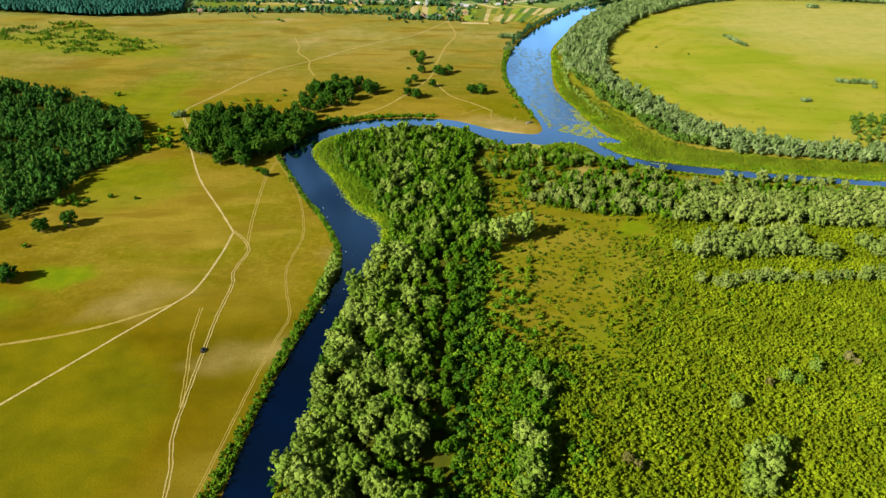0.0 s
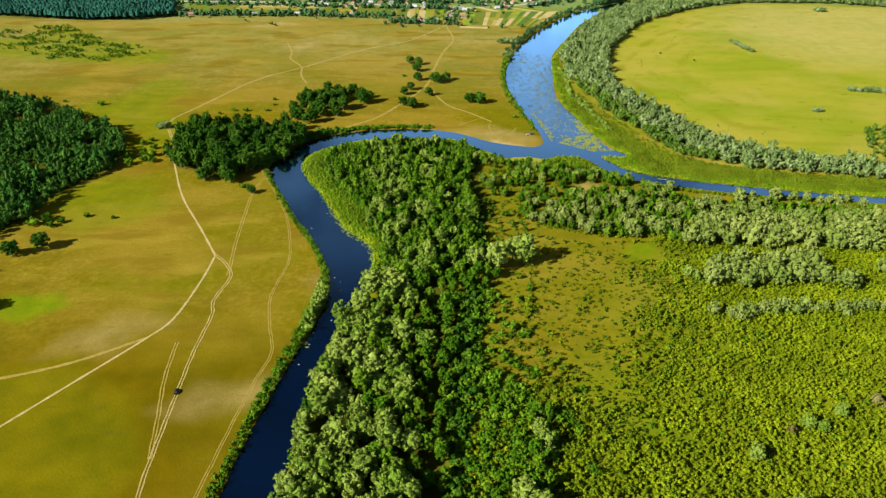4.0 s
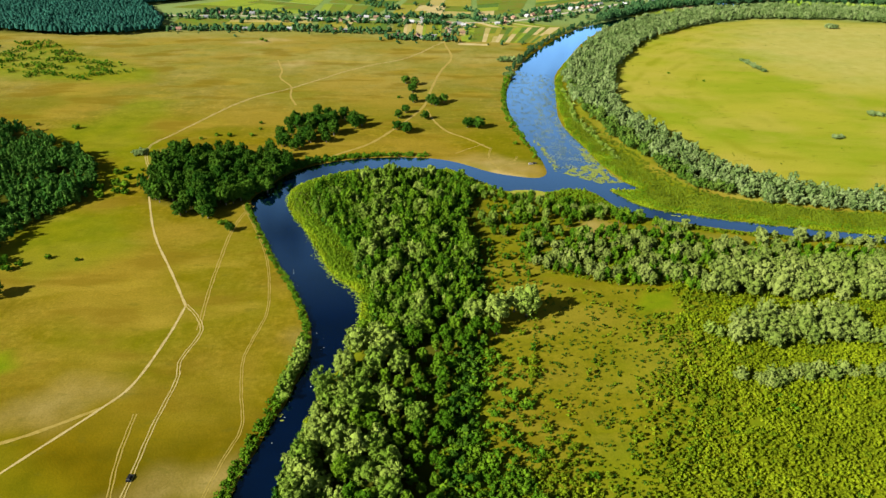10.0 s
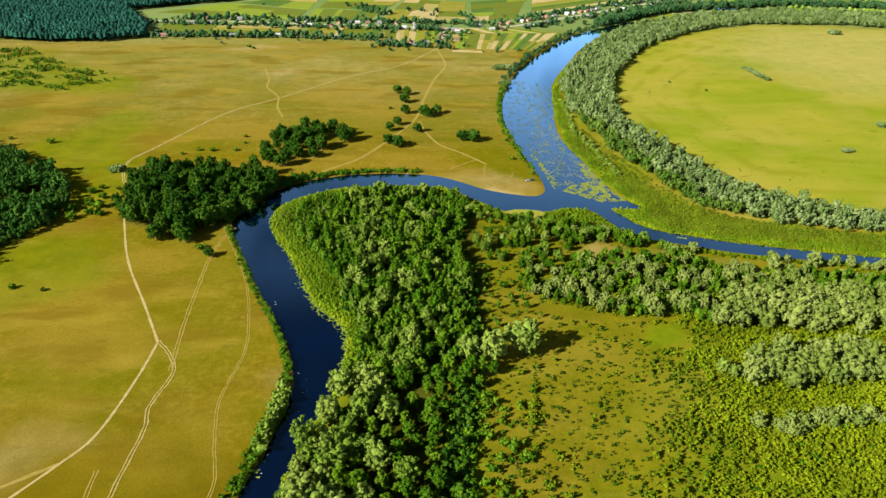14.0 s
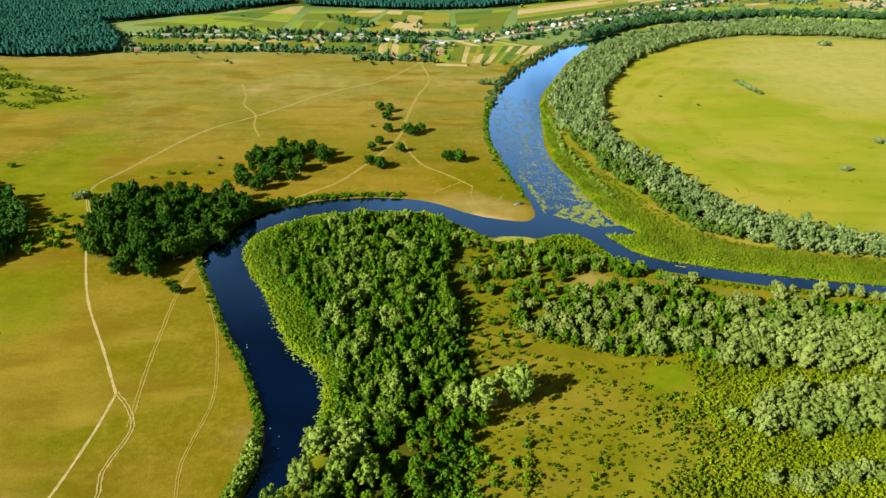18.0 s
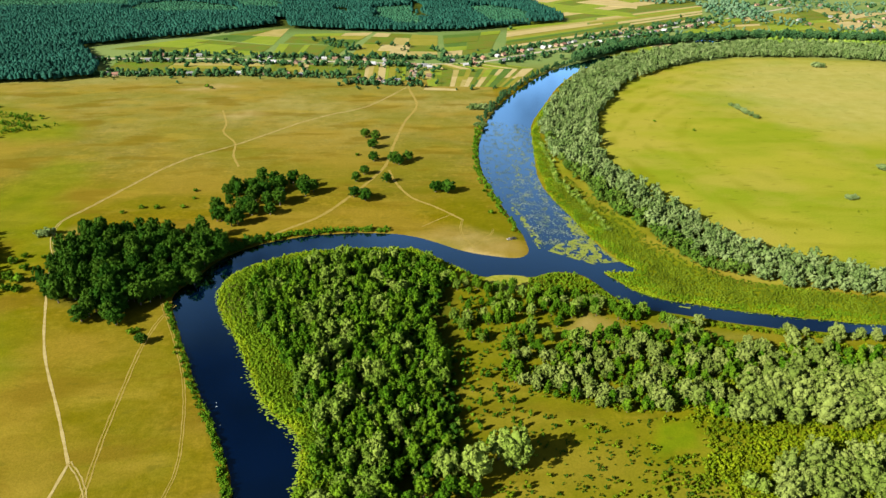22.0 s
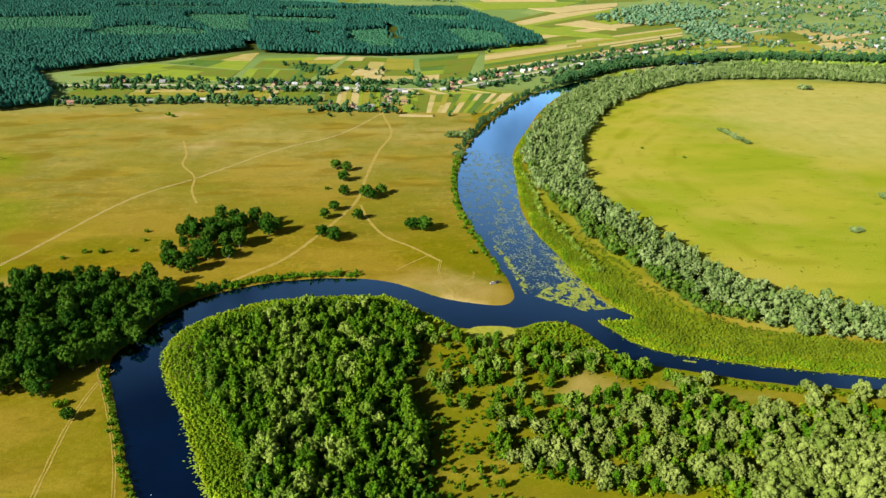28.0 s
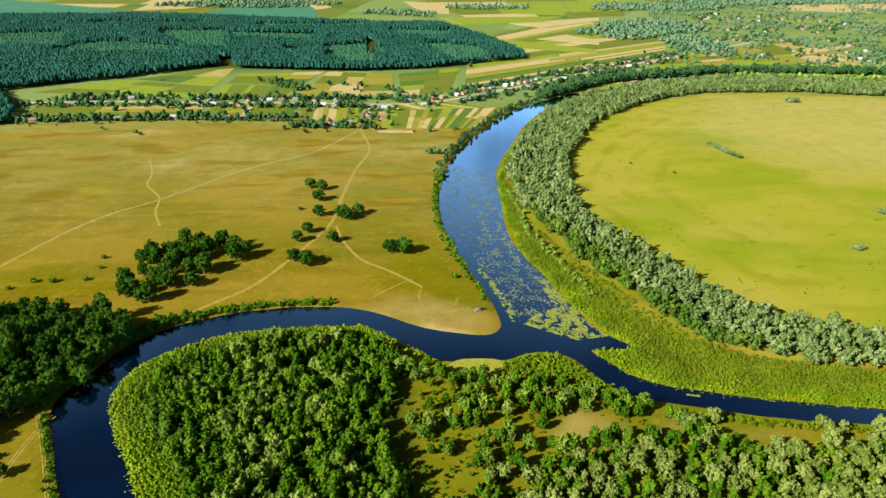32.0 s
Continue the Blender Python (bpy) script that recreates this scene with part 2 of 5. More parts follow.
def water_material():
    m, n, l, b = material("river_water", 0.04, 0.0, 0.0)
    deep = grain(n, l, 0.03, 3)
    l.new(mixed(n, l, deep, (0.0001, 0.0020, 0.009), (0.0001, 0.0030, 0.015)), b.inputs["Base Color"])
    ripple = grain(n, l, 0.7, 4, 0.2, 0.8)
    bumped(n, l, b, ripple, 0.12, 0.02)
    sheen = n.new("ShaderNodeBsdfGlossy")
    sheen.inputs["Roughness"].default_value = 0.05
    sheen.inputs["Color"].default_value = (0.38, 0.68, 0.95, 1)
    l.new(b.inputs["Normal"].links[0].from_socket, sheen.inputs["Normal"])
    edge = n.new("ShaderNodeFresnel")
    edge.inputs[0].default_value = 1.45
    strong = n.new("ShaderNodeMath")
    strong.operation, strong.use_clamp = "MULTIPLY", True
    strong.inputs[1].default_value = 3.4
    l.new(edge.outputs[0], strong.inputs[0])
    both = n.new("ShaderNodeMixShader")
    l.new(strong.outputs[0], both.inputs[0])
    l.new(b.outputs[0], both.inputs[1])
    l.new(sheen.outputs[0], both.inputs[2])
    l.new(both.outputs[0], n["Material Output"].inputs[0])
    return m


GROUND = ground_material()
WATER = water_material()
TRACK = plain("pale_sandy_track", (0.275, 0.21, 0.070), (0.35, 0.28, 0.115), 0.3)
FAINT = plain("faint_worn_track", (0.205, 0.150, 0.022), (0.26, 0.195, 0.045), 0.3)
WORN = plain("worn_track", (0.25, 0.19, 0.055), (0.31, 0.245, 0.085), 0.3)
ASPHALT = plain("grey_road", (0.30, 0.26, 0.19), (0.36, 0.31, 0.23), 0.3)

# ---- plan of the river, in metres ----
OUTER_NEAR = [(-205, -700), (-198, -520), (-194, -460), (-192, -433), (-188, -401), (-183, -373), (-177, -342), (-167, -302),
              (-162, -268), (-165, -243), (-173, -220), (-184, -196), (-198, -170), (-211, -140), (-227, -104), (-236, -82),
              (-238, -67), (-228, -45), (-218, -22), (-196, 0), (-157, 15), (-110, 18), (-73, 9), (-38, -16), (-4, -28), (8, -23)]
OUTER_FAR = [(11, -10), (10, 11), (3, 55), (-5, 120), (-6, 180), (2, 240), (14, 289), (29, 336), (58, 400), (99, 475), (143, 538),
             (189, 580), (231, 615), (292, 665), (350, 697), (459, 730), (560, 744), (640, 741)]
INNER_FAR = [(640, 736), (560, 730), (459, 712), (352, 677), (290, 642), (235, 595), (207, 565), (171, 519), (130, 445), (100, 373),
             (75, 312), (62, 267), (55, 211), (47, 156), (44, 115), (48, 77), (56, 39), (62, 5), (72, -32), (84, -49), (74, -53),
             (58, -52)]
ARM = [(66, -65), (76, -81), (95, -92), (131, -105), (173, -116), (226, -128), (320, -142), (600, -160), (600, -172), (320, -154),
       (220, -138), (152, -127), (112, -115), (86, -105), (70, -99), (58, -86), (50, -68), (40, -54)]
INNER_NEAR = [(22, -50), (7, -56), (-9, -55), (-29, -54), (-44, -42), (-60, -27), (-77, -11), (-105, -9), (-137, -10), (-163, -14),
              (-191, -30), (-204, -45), (-209, -62), (-207, -78), (-198, -100), (-185, -125), (-172, -155), (-160, -182),
              (-143, -202), (-137, -215), (-136, -240), (-141, -272), (-151, -302), (-158, -343), (-162, -373), (-162, -399),
              (-166, -430), (-171, -456), (-178, -520), (-182, -700)]


def spline(pts, n=5, closed=False):
    """A smooth line through the points."""
    p = np.array(pts, float)
    if closed:
        q = np.vstack([p[-1], p, p[0], p[1]])
    else:
        q = np.vstack([2 * p[0] - p[1], p, 2 * p[-1] - p[-2]])
    out = []
    for i in range(1, len(q) - 2):
        for k in range(n):
            t = k / n
            a, b, c, d = q[i - 1], q[i], q[i + 1], q[i + 2]
            out.append(0.5 * (2 * b + (c - a) * t + (2 * a - 5 * b + 4 * c - d) * t * t + (3 * b - a - 3 * c + d) * t ** 3))
    if not closed:
        out.append(p[-1])
    return np.array(out)


def inside(poly, x, y):
    p = np.asarray(poly, float)
    hit = np.zeros(np.shape(x), bool)
    for (ax, ay), (bx, by) in zip(p, np.roll(p, -1, 0)):
        if ay != by:
            hit ^= ((ay > y) != (by > y)) & (x < (bx - ax) * (y - ay) / (by - ay) + ax)
    return hit


def line_distance(line, x, y, closed=False):
    p = np.asarray(line, float)
    best = np.full(np.shape(x), 1e9)
    for (ax, ay), (bx, by) in zip(p if closed else p[:-1], np.roll(p, -1, 0) if closed else p[1:]):
        dx, dy = bx - ax, by - ay
        t = np.clip(((x - ax) * dx + (y - ay) * dy) / (dx * dx + dy * dy + 1e-9), 0, 1)
        best = np.minimum(best, (x - ax - t * dx) ** 2 + (y - ay - t * dy) ** 2)
    return np.sqrt(best)


def signed(poly, x, y):
    """Metres from the outline, negative inside."""
    d = line_distance(poly, x, y, True)
    return np.where(inside(poly, x, y), -d, d)


RIVER = spline(OUTER_NEAR + OUTER_FAR + INNER_FAR + ARM + INNER_NEAR, 4, True)


def wobble(x, y, size, seed=0.0):
    """Smooth uneven waves, about -1 to 1."""
    a, b = x / size + seed, y / size - seed
    return (np.sin(a * 1.7 + 1.3 * np.sin(b * 1.1 + seed)) + np.sin(b * 2.1 + 1.7 * np.sin(a * 0.9)) + np.sin((a + b) * 3.1 + seed * 2) * 0.6) / 2.6


# ---- mesh helpers ----
def mesh_of(name, verts, tris, mats, smooth=True, slot=None, floats=()):
    """A triangle mesh from arrays."""
    me = bpy.data.meshes.new(name)
    verts, tris = np.asarray(verts, np.float32), np.asarray(tris, np.int32)
    me.vertices.add(len(verts))
    me.vertices.foreach_set("co", verts.ravel())
    me.loops.add(tris.size)
    me.loops.foreach_set("vertex_index", tris.ravel())
    me.polygons.add(len(tris))
    me.polygons.foreach_set("loop_start", np.arange(0, tris.size, 3, dtype=np.int32))
    for m in mats:
        me.materials.append(m)
    if slot is not None:
        me.polygons.foreach_set("material_index", np.asarray(slot, np.int32))
    me.polygons.foreach_set("use_smooth", np.full(len(tris), smooth))
    for key, values in floats:
        me.attributes.new(key, "FLOAT", "POINT").data.foreach_set("value", np.asarray(values, np.float32))
    me.update(calc_edges=True)
    return me


def part(name, me, parent, label=""):
    ob = new(name, me)
    ob.parent = parent
    if label:
        tagged(ob, label)
    return ob


def grid_tris(nx, ny):
    i = np.arange(nx - 1)[None, :] + nx * np.arange(ny - 1)[:, None]
    i = i.ravel()
    return np.concatenate([np.stack([i, i + 1, i + nx + 1], 1), np.stack([i, i + nx + 1, i + nx], 1)])


# ---- ground: one sheet to the horizon ----
def axis(lo, hi, step, far_lo, far_hi):
    core = np.arange(lo, hi + step, step)
    grow = np.array([step * 1.35 ** k for k in range(1, 40)]).cumsum()
    return np.concatenate([(lo - grow[lo - grow > far_lo])[::-1], core, core[-1] + grow[core[-1] + grow < far_hi]])


GX, GY = axis(-430, 370, 3.6, -9000, 9000), axis(-470, 620, 3.6, -4000, 9000)
X, Y = np.meshgrid(GX, GY)
SD = signed(RIVER, X, Y) + 0.5 * wobble(X, Y, 9.0, 1.0)
Z = np.clip(SD * 0.17 - 0.5, -3.0, 0.0)


def soft_region(poly, edge=8.0, rough=6.0, seed=0.0):
    px, py = X + rough * wobble(X, Y, 22, seed), Y + rough * wobble(Y, X, 25, seed + 3)
    return np.clip(0.5 - signed(poly, px, py) / edge, 0, 1)


RING = [(75, 250), (70, 130), (90, 50), (118, -30), (160, -70), (220, -92), (420, -110), (900, -60), (900, 560), (710, 565), (600, 612),
        (450, 615), (310, 550), (225, 480), (150, 400)]
ISLAND = INNER_NEAR + [(-180, -900), (700, -900), (700, -180)] + ARM[8:]
lime = soft_region(RING, 40, 12) * 0.9
ring_depth = -signed(spline(RING, 3, True), X, Y)
swale = np.clip(np.sin(ring_depth / 5.5 + 1.2 * wobble(X, Y, 70, 2)) * 1.2 - 0.75 + 1.1 * wobble(X, Y, 26, 7), 0, 1) * np.clip(1.2 - ring_depth / 190, 0.1, 1) * 0.75
tan_ring = soft_region([(330, 420), (420, 250), (620, 190), (900, 200), (900, 560), (450, 600)], 120, 20, 2)
green = np.zeros_like(X)
for poly, power in (([(-388, -100), (-330, -92), (-300, -140), (-312, -176), (-360, -186), (-398, -160)], 0.42),
                    ([(42, -205), (70, -205), (64, -233), (36, -233)], 0.95),
                    ([(-100, -520), (-92, -349), (-80, -270), (-56, -275), (-66, -327), (-56, -356), (-24, -376), (-10, -430), (-4, -520)], 0.85),
                    ([(-500, -480), (-236, -480), (-240, -375), (-300, -335), (-420, -350)], 0.25),
                    ([(-364, -268), (-335, -262), (-322, -278), (-340, -300), (-364, -294)], 0.95)):
    green = np.maximum(green, power * soft_region(poly, 9 if power > 0.9 else 25, 5 if power > 0.9 else 9, power))
for poly, power in (([(-420, -330), (-372, -305), (-360, -320), (-395, -345)], 0.7),
                    ([(-690, 380), (-685, 430), (-636, 450), (-560, 380), (-440, 300), (-430, 250), (-481, 245), (-598, 260), (-760, 300), (-760, 380)], 0.62),
                    ([(-470, 60), (-420, 190), (-380, 180), (-372, 60), (-340, 40), (-345, -30), (-366, -60), (-385, 10)], 0.5)):
    green = np.maximum(green, power * soft_region(poly, 9 if power > 0.9 else 25, 5 if power > 0.9 else 9, power))
shore = np.clip(1 - SD / 14, 0, 1) * inside(ISLAND, X, Y)
island = inside(ISLAND, X, Y) * np.clip(SD / 4, 0, 1)
scrubby = soft_region([(-90, -470), (-80, -385), (-20, -365), (20, -340), (40, -310), (60, -260), (75, -215), (400, -200), (400, -600), (-90, -600)], 90, 14, 4)
lime = np.maximum(lime, 0.75 * shore * (X < 20))
lime = np.maximum(lime, 0.42 * soft_region([(-20, -520), (10, -420), (24, -370), (50, -320), (60, -280), (80, -220), (260, -205), (225, -300), (170, -400), (120, -520)], 70, 12, 3))
green = np.maximum(green, np.maximum(0.8 * shore, island * (0.24 + 0.60 * scrubby)))
east_bank = soft_region([(48, 80), (60, 20), (75, -30), (60, -55), (62, -64), (72, -84), (95, -99), (131, -112), (230, -135), (600, -168), (600, -120), (230, -95), (150, -70),
                         (110, -25), (85, 40), (60, 130), (66, 250), (110, 360), (90, 360), (50, 200)], 10, 4, 5)
green = np.maximum(green, 0.8 * east_bank)
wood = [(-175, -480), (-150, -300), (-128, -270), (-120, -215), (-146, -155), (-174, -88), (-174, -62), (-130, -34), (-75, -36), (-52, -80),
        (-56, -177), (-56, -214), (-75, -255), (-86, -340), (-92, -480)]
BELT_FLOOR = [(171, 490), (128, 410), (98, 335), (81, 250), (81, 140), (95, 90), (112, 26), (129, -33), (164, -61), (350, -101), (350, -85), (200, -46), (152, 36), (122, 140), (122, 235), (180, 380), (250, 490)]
# mask of the darkened floor: the trees' shade goes into the ground colour
shady_floor = np.clip(soft_region(wood, 14, 4, 6), 0, 1) * 0.85
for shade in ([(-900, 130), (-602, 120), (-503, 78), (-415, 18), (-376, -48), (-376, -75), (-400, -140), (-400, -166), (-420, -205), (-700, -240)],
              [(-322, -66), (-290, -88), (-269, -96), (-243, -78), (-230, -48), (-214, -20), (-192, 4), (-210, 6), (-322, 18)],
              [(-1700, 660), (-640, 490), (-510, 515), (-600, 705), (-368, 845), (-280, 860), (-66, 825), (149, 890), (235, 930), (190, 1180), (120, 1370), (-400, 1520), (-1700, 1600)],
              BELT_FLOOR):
    shady_floor = np.maximum(shady_floor, 0.9 * soft_region(shade, 12, 3, 8))
amber = np.maximum(0.75 * soft_region([(-245, -85), (-232, -95), (-190, -200), (-172, -245), (-180, -300), (-200, -330), (-245, -290), (-240, -225), (-290, -140), (-310, -95)], 40, 14, 2),
                   0.6 * soft_region([(-420, -215), (-330, -195), (-270, -240), (-280, -300), (-330, -330), (-380, -250)], 40, 14, 3))
amber = np.maximum(amber, 0.5 * soft_region([(-330, 100), (-180, 140), (-100, 230), (-60, 330), (-180, 330), (-300, 220)], 90, 25, 4))
amber = np.maximum(amber, 0.5 * soft_region([(-45, -205), (20, -208), (40, -240), (10, -300), (-50, -320), (-70, -270)], 40, 12, 5))
bare = soft_region([(-75, 12), (-30, 22), (-2, 4), (0, -30), (-30, -26)], 26, 8, 1) * 0.5
bare = np.maximum(bare, soft_region([(-42, -16), (-36, -8), (-28, -8), (-18, -18), (-8, -24), (-12, -32), (-30, -26)], 8, 3, 3))
bare = np.maximum(bare, 0.5 * soft_region([(13, -127), (24, -116), (36, -107), (45, -117), (56, -126), (44, -131), (26, -134)], 9, 4, 3))
bare = np.maximum(bare, 0.18 * soft_region([(66, -124), (82, -118), (104, -126), (132, -135), (112, -139), (67, -133)], 8, 3, 4))
for poly, power in (([(-228.0, -370.0), (-213.0, -350.0), (-175.0, -344.0), (-165.0, -356.0), (-198.0, -373.0)], 0.4), ([(-314.0, -324.0), (-293.0, -300.0), (-268.0, -287.0), (-258.0, -297.0), (-284.0, -324.0)], 0.35), ([(-181.0, -253.0), (-166.0, -249.0), (-155.0, -275.0), (-165.0, -289.0)], 0.3), ([(-372, 440), (-330, 470), (-300, 455), (-330, 438)], 0.8), ([(-300, 330), (-262, 350), (-240, 325), (-275, 318)], 0.5), ([(-350, 20), (-335, 40), (-320, 10), (-336, -10)], 0.4)):
    bare = np.maximum(bare, power * soft_region(poly, 18, 9, power))
lush = soft_region([(-520, -900), (-520, -300), (-420, -262), (-330, -318), (-262, -305), (-228, -318), (-196, -300), (-176, -330), (-190, -420), (-205, -520), (-205, -900)], 90, 16, 6)
dry = np.maximum(0, 0.38 * np.clip((Y - 60) / 300, 0, 1) * (X < 40))
far = np.clip((Y - 470) / 120, 0, 1) * (1 - soft_region(RING, 20, 4))
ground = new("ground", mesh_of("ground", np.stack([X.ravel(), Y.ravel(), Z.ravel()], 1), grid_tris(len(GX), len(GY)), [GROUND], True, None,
             [(k, v.ravel()) for k, v in (("lime", lime), ("lush", lush), ("dry", dry), ("amber", amber), ("far", np.clip(far, 0, 1) * (X > -3000)), ("sere", 0.7 * tan_ring * lime), ("swale", swale), ("green", green), ("bare", bare), ("shady_floor", shady_floor))]))
tagged(ground, "dry golden and green grassland of a river plain", "ground", kind="structure")

wx, wy = np.linspace(-260, 900, 60), np.linspace(-720, 760, 70)
WXX, WYY = np.meshgrid(wx, wy)
water = new("water", mesh_of("water", np.stack([WXX.ravel(), WYY.ravel(), np.full(WXX.size, -0.5)], 1), grid_tris(60, 70), [WATER]))
tagged(water, "still dark blue river water between grassy banks", "river", kind="structure")


# ---- tracks ----
def ribbon(name, pts, width, mat, z, label, category="track", ruts=False, n=8):
    line = spline(pts, n)
    d = np.gradient(line, axis=0)
    side = np.stack([-d[:, 1], d[:, 0]], 1) / np.linalg.norm(d, axis=1, keepdims=True)
    verts, tris = [], []
    offs = [(-width / 2, -width / 2 + width * 0.3), (width / 2 - width * 0.3, width / 2)] if ruts else [(-width / 2, width / 2)]
    for a, b in offs:
        base = sum(len(v) for v in verts)
        u = 1 + 0.18 * np.sin(np.arange(len(line)) * 1.7 + a * 3)
        va, vb = line + side * (a * u)[:, None], line + side * (b * u)[:, None]
        v = np.empty((2 * len(line), 3))
        v[0::2, :2], v[1::2, :2], v[:, 2] = va, vb, z
        i = base + 2 * np.arange(len(line) - 1)
        verts.append(v)
        tris.append(np.concatenate([np.stack([i, i + 2, i + 3], 1), np.stack([i, i + 3, i + 1], 1)]))
    ob = new(name, mesh_of(name, np.concatenate(verts), np.concatenate(tris), [mat]))
    return tagged(ob, label, category, kind="structure")


MAIN = [(-71, 453), (-122, 364), (-167, 328), (-198, 299), (-229, 260), (-261, 222), (-288, 197), (-309, 166), (-329, 120), (-347, 76),
        (-359, 48), (-354, 18), (-339, -14), (-330, -45), (-320, -72), (-296, -130), (-266, -184), (-246, -221)]
ribbon("dirt_track", MAIN[:13], 2.4, TRACK, 0.05, "pale worn dirt track crossing the dry meadow", ruts=True)
ribbon("dirt_track", MAIN[12:], 1.5, TRACK, 0.05, "pale sandy dirt track winding over the meadow")
ribbon("dirt_track", [(-246, -221), (-247, -252), (-252, -293), (-263, -314), (-285, -346), (-305, -375), (-325, -404), (-370, -470)], 1.5, TRACK,
       0.06, "pale sandy dirt track winding over the meadow")
ribbon("dirt_track", [(-246, -220), (-236, -232), (-229, -248), (-233, -274), (-230, -291), (-231, -325), (-230, -357), (-229, -386), (-227, -422),
                      (-221, -446), (-217, -480)], 2.2, WORN, 0.07, "twin-rut dirt track through dry grass", ruts=True)
ribbon("dirt_track", [(-231, -246), (-236, -205), (-239, -165), (-241, -128), (-239, -100), (-234, -82)], 2.4, FAINT, 0.05, "faint worn track in dry grass", ruts=True)
ribbon("dirt_track", [(-244, -78), (-227, -114), (-213, -147), (-205, -171), (-199, -196), (-194, -228), (-197, -257), (-198, -275), (-193, -301), (-187, -326),
                      (-191, -348), (-196, -382), (-201, -422), (-207, -470)], 1.7, FAINT, 0.05, "faint worn track along the river bank", ruts=True)
ribbon("dirt_track", [(-348, -351), (-319, -343), (-291, -331), (-262, -312)], 2.2, FAINT, 0.05, "faint worn track in dry grass")
ribbon("dirt_track", [(-243, -316), (-240, -347), (-234, -376), (-229, -403)], 2.2, FAINT, 0.05, "faint worn track in dry grass", ruts=True)
ribbon("dirt_track", [(-63, 502), (-71, 448), (-63, 365), (-79, 297), (-92, 217), (-99, 164), (-111, 130), (-127, 95), (-151, 51), (-177, 26),
                      (-194, 8)], 3.0, FAINT, 0.06, "pale dirt track from the village to the river")
ribbon("dirt_track", [(-96, 150), (-89, 117), (-76, 85), (-56, 64), (-35, 38)], 2.4, FAINT, 0.05, "faint worn track in dry grass")
ribbon("dirt_track", [(-69, 26), (-57, 37), (-44, 48)], 1.0, FAINT, 0.05, "faint worn track in dry grass")
ribbon("dirt_track", [(-35, 38), (-38, 20), (-36, 4), (-31, -8), (-30, -17)], 1.8, FAINT, 0.05, "faint worn track down to the water", ruts=True)
ribbon("dirt_track", [(-31, -8), (-24, 0), (-15, 3), (-6, 3)], 1.6, FAINT, 0.06, "faint worn track over the grassy spit", ruts=True)
ribbon("dirt_track", [(-24, 0), (-18, 7), (-14, 12), (-12, 20)], 1.6, FAINT, 0.065, "faint worn track over the grassy spit", ruts=True)
ribbon("dirt_track", [(-295, 349), (-281, 300), (-277, 268), (-258, 233), (-252, 196), (-241, 165)], 2.2, FAINT, 0.05, "faint worn track in dry grass")
ribbon("village_road", [(-560, 640), (-518, 625), (-414, 623), (-335, 614), (-257, 603), (-179, 597), (-100, 585), (-6, 577), (52, 595), (117, 638),
                        (211, 701), (273, 750), (399, 834), (549, 931), (800, 1100)], 7.0, ASPHALT, 0.12, "grey village road lined with houses", "road")
ribbon("village_lane", [(-56, 584), (-59, 545), (-63, 500)], 5.0, ASPHALT, 0.13, "pale village lane down to the meadow", "road")

# ---- trees ----
def ico(sub):
    bm = bmesh.new()
    bmesh.ops.create_icosphere(bm, subdivisions=sub, radius=1.0)
    v = np.array([p.co[:] for p in bm.verts])
    f = np.array([[q.index for q in p.verts] for p in bm.faces])
    bm.free()
    return v, f


ICO = {1: ico(1), 2: ico(2)}


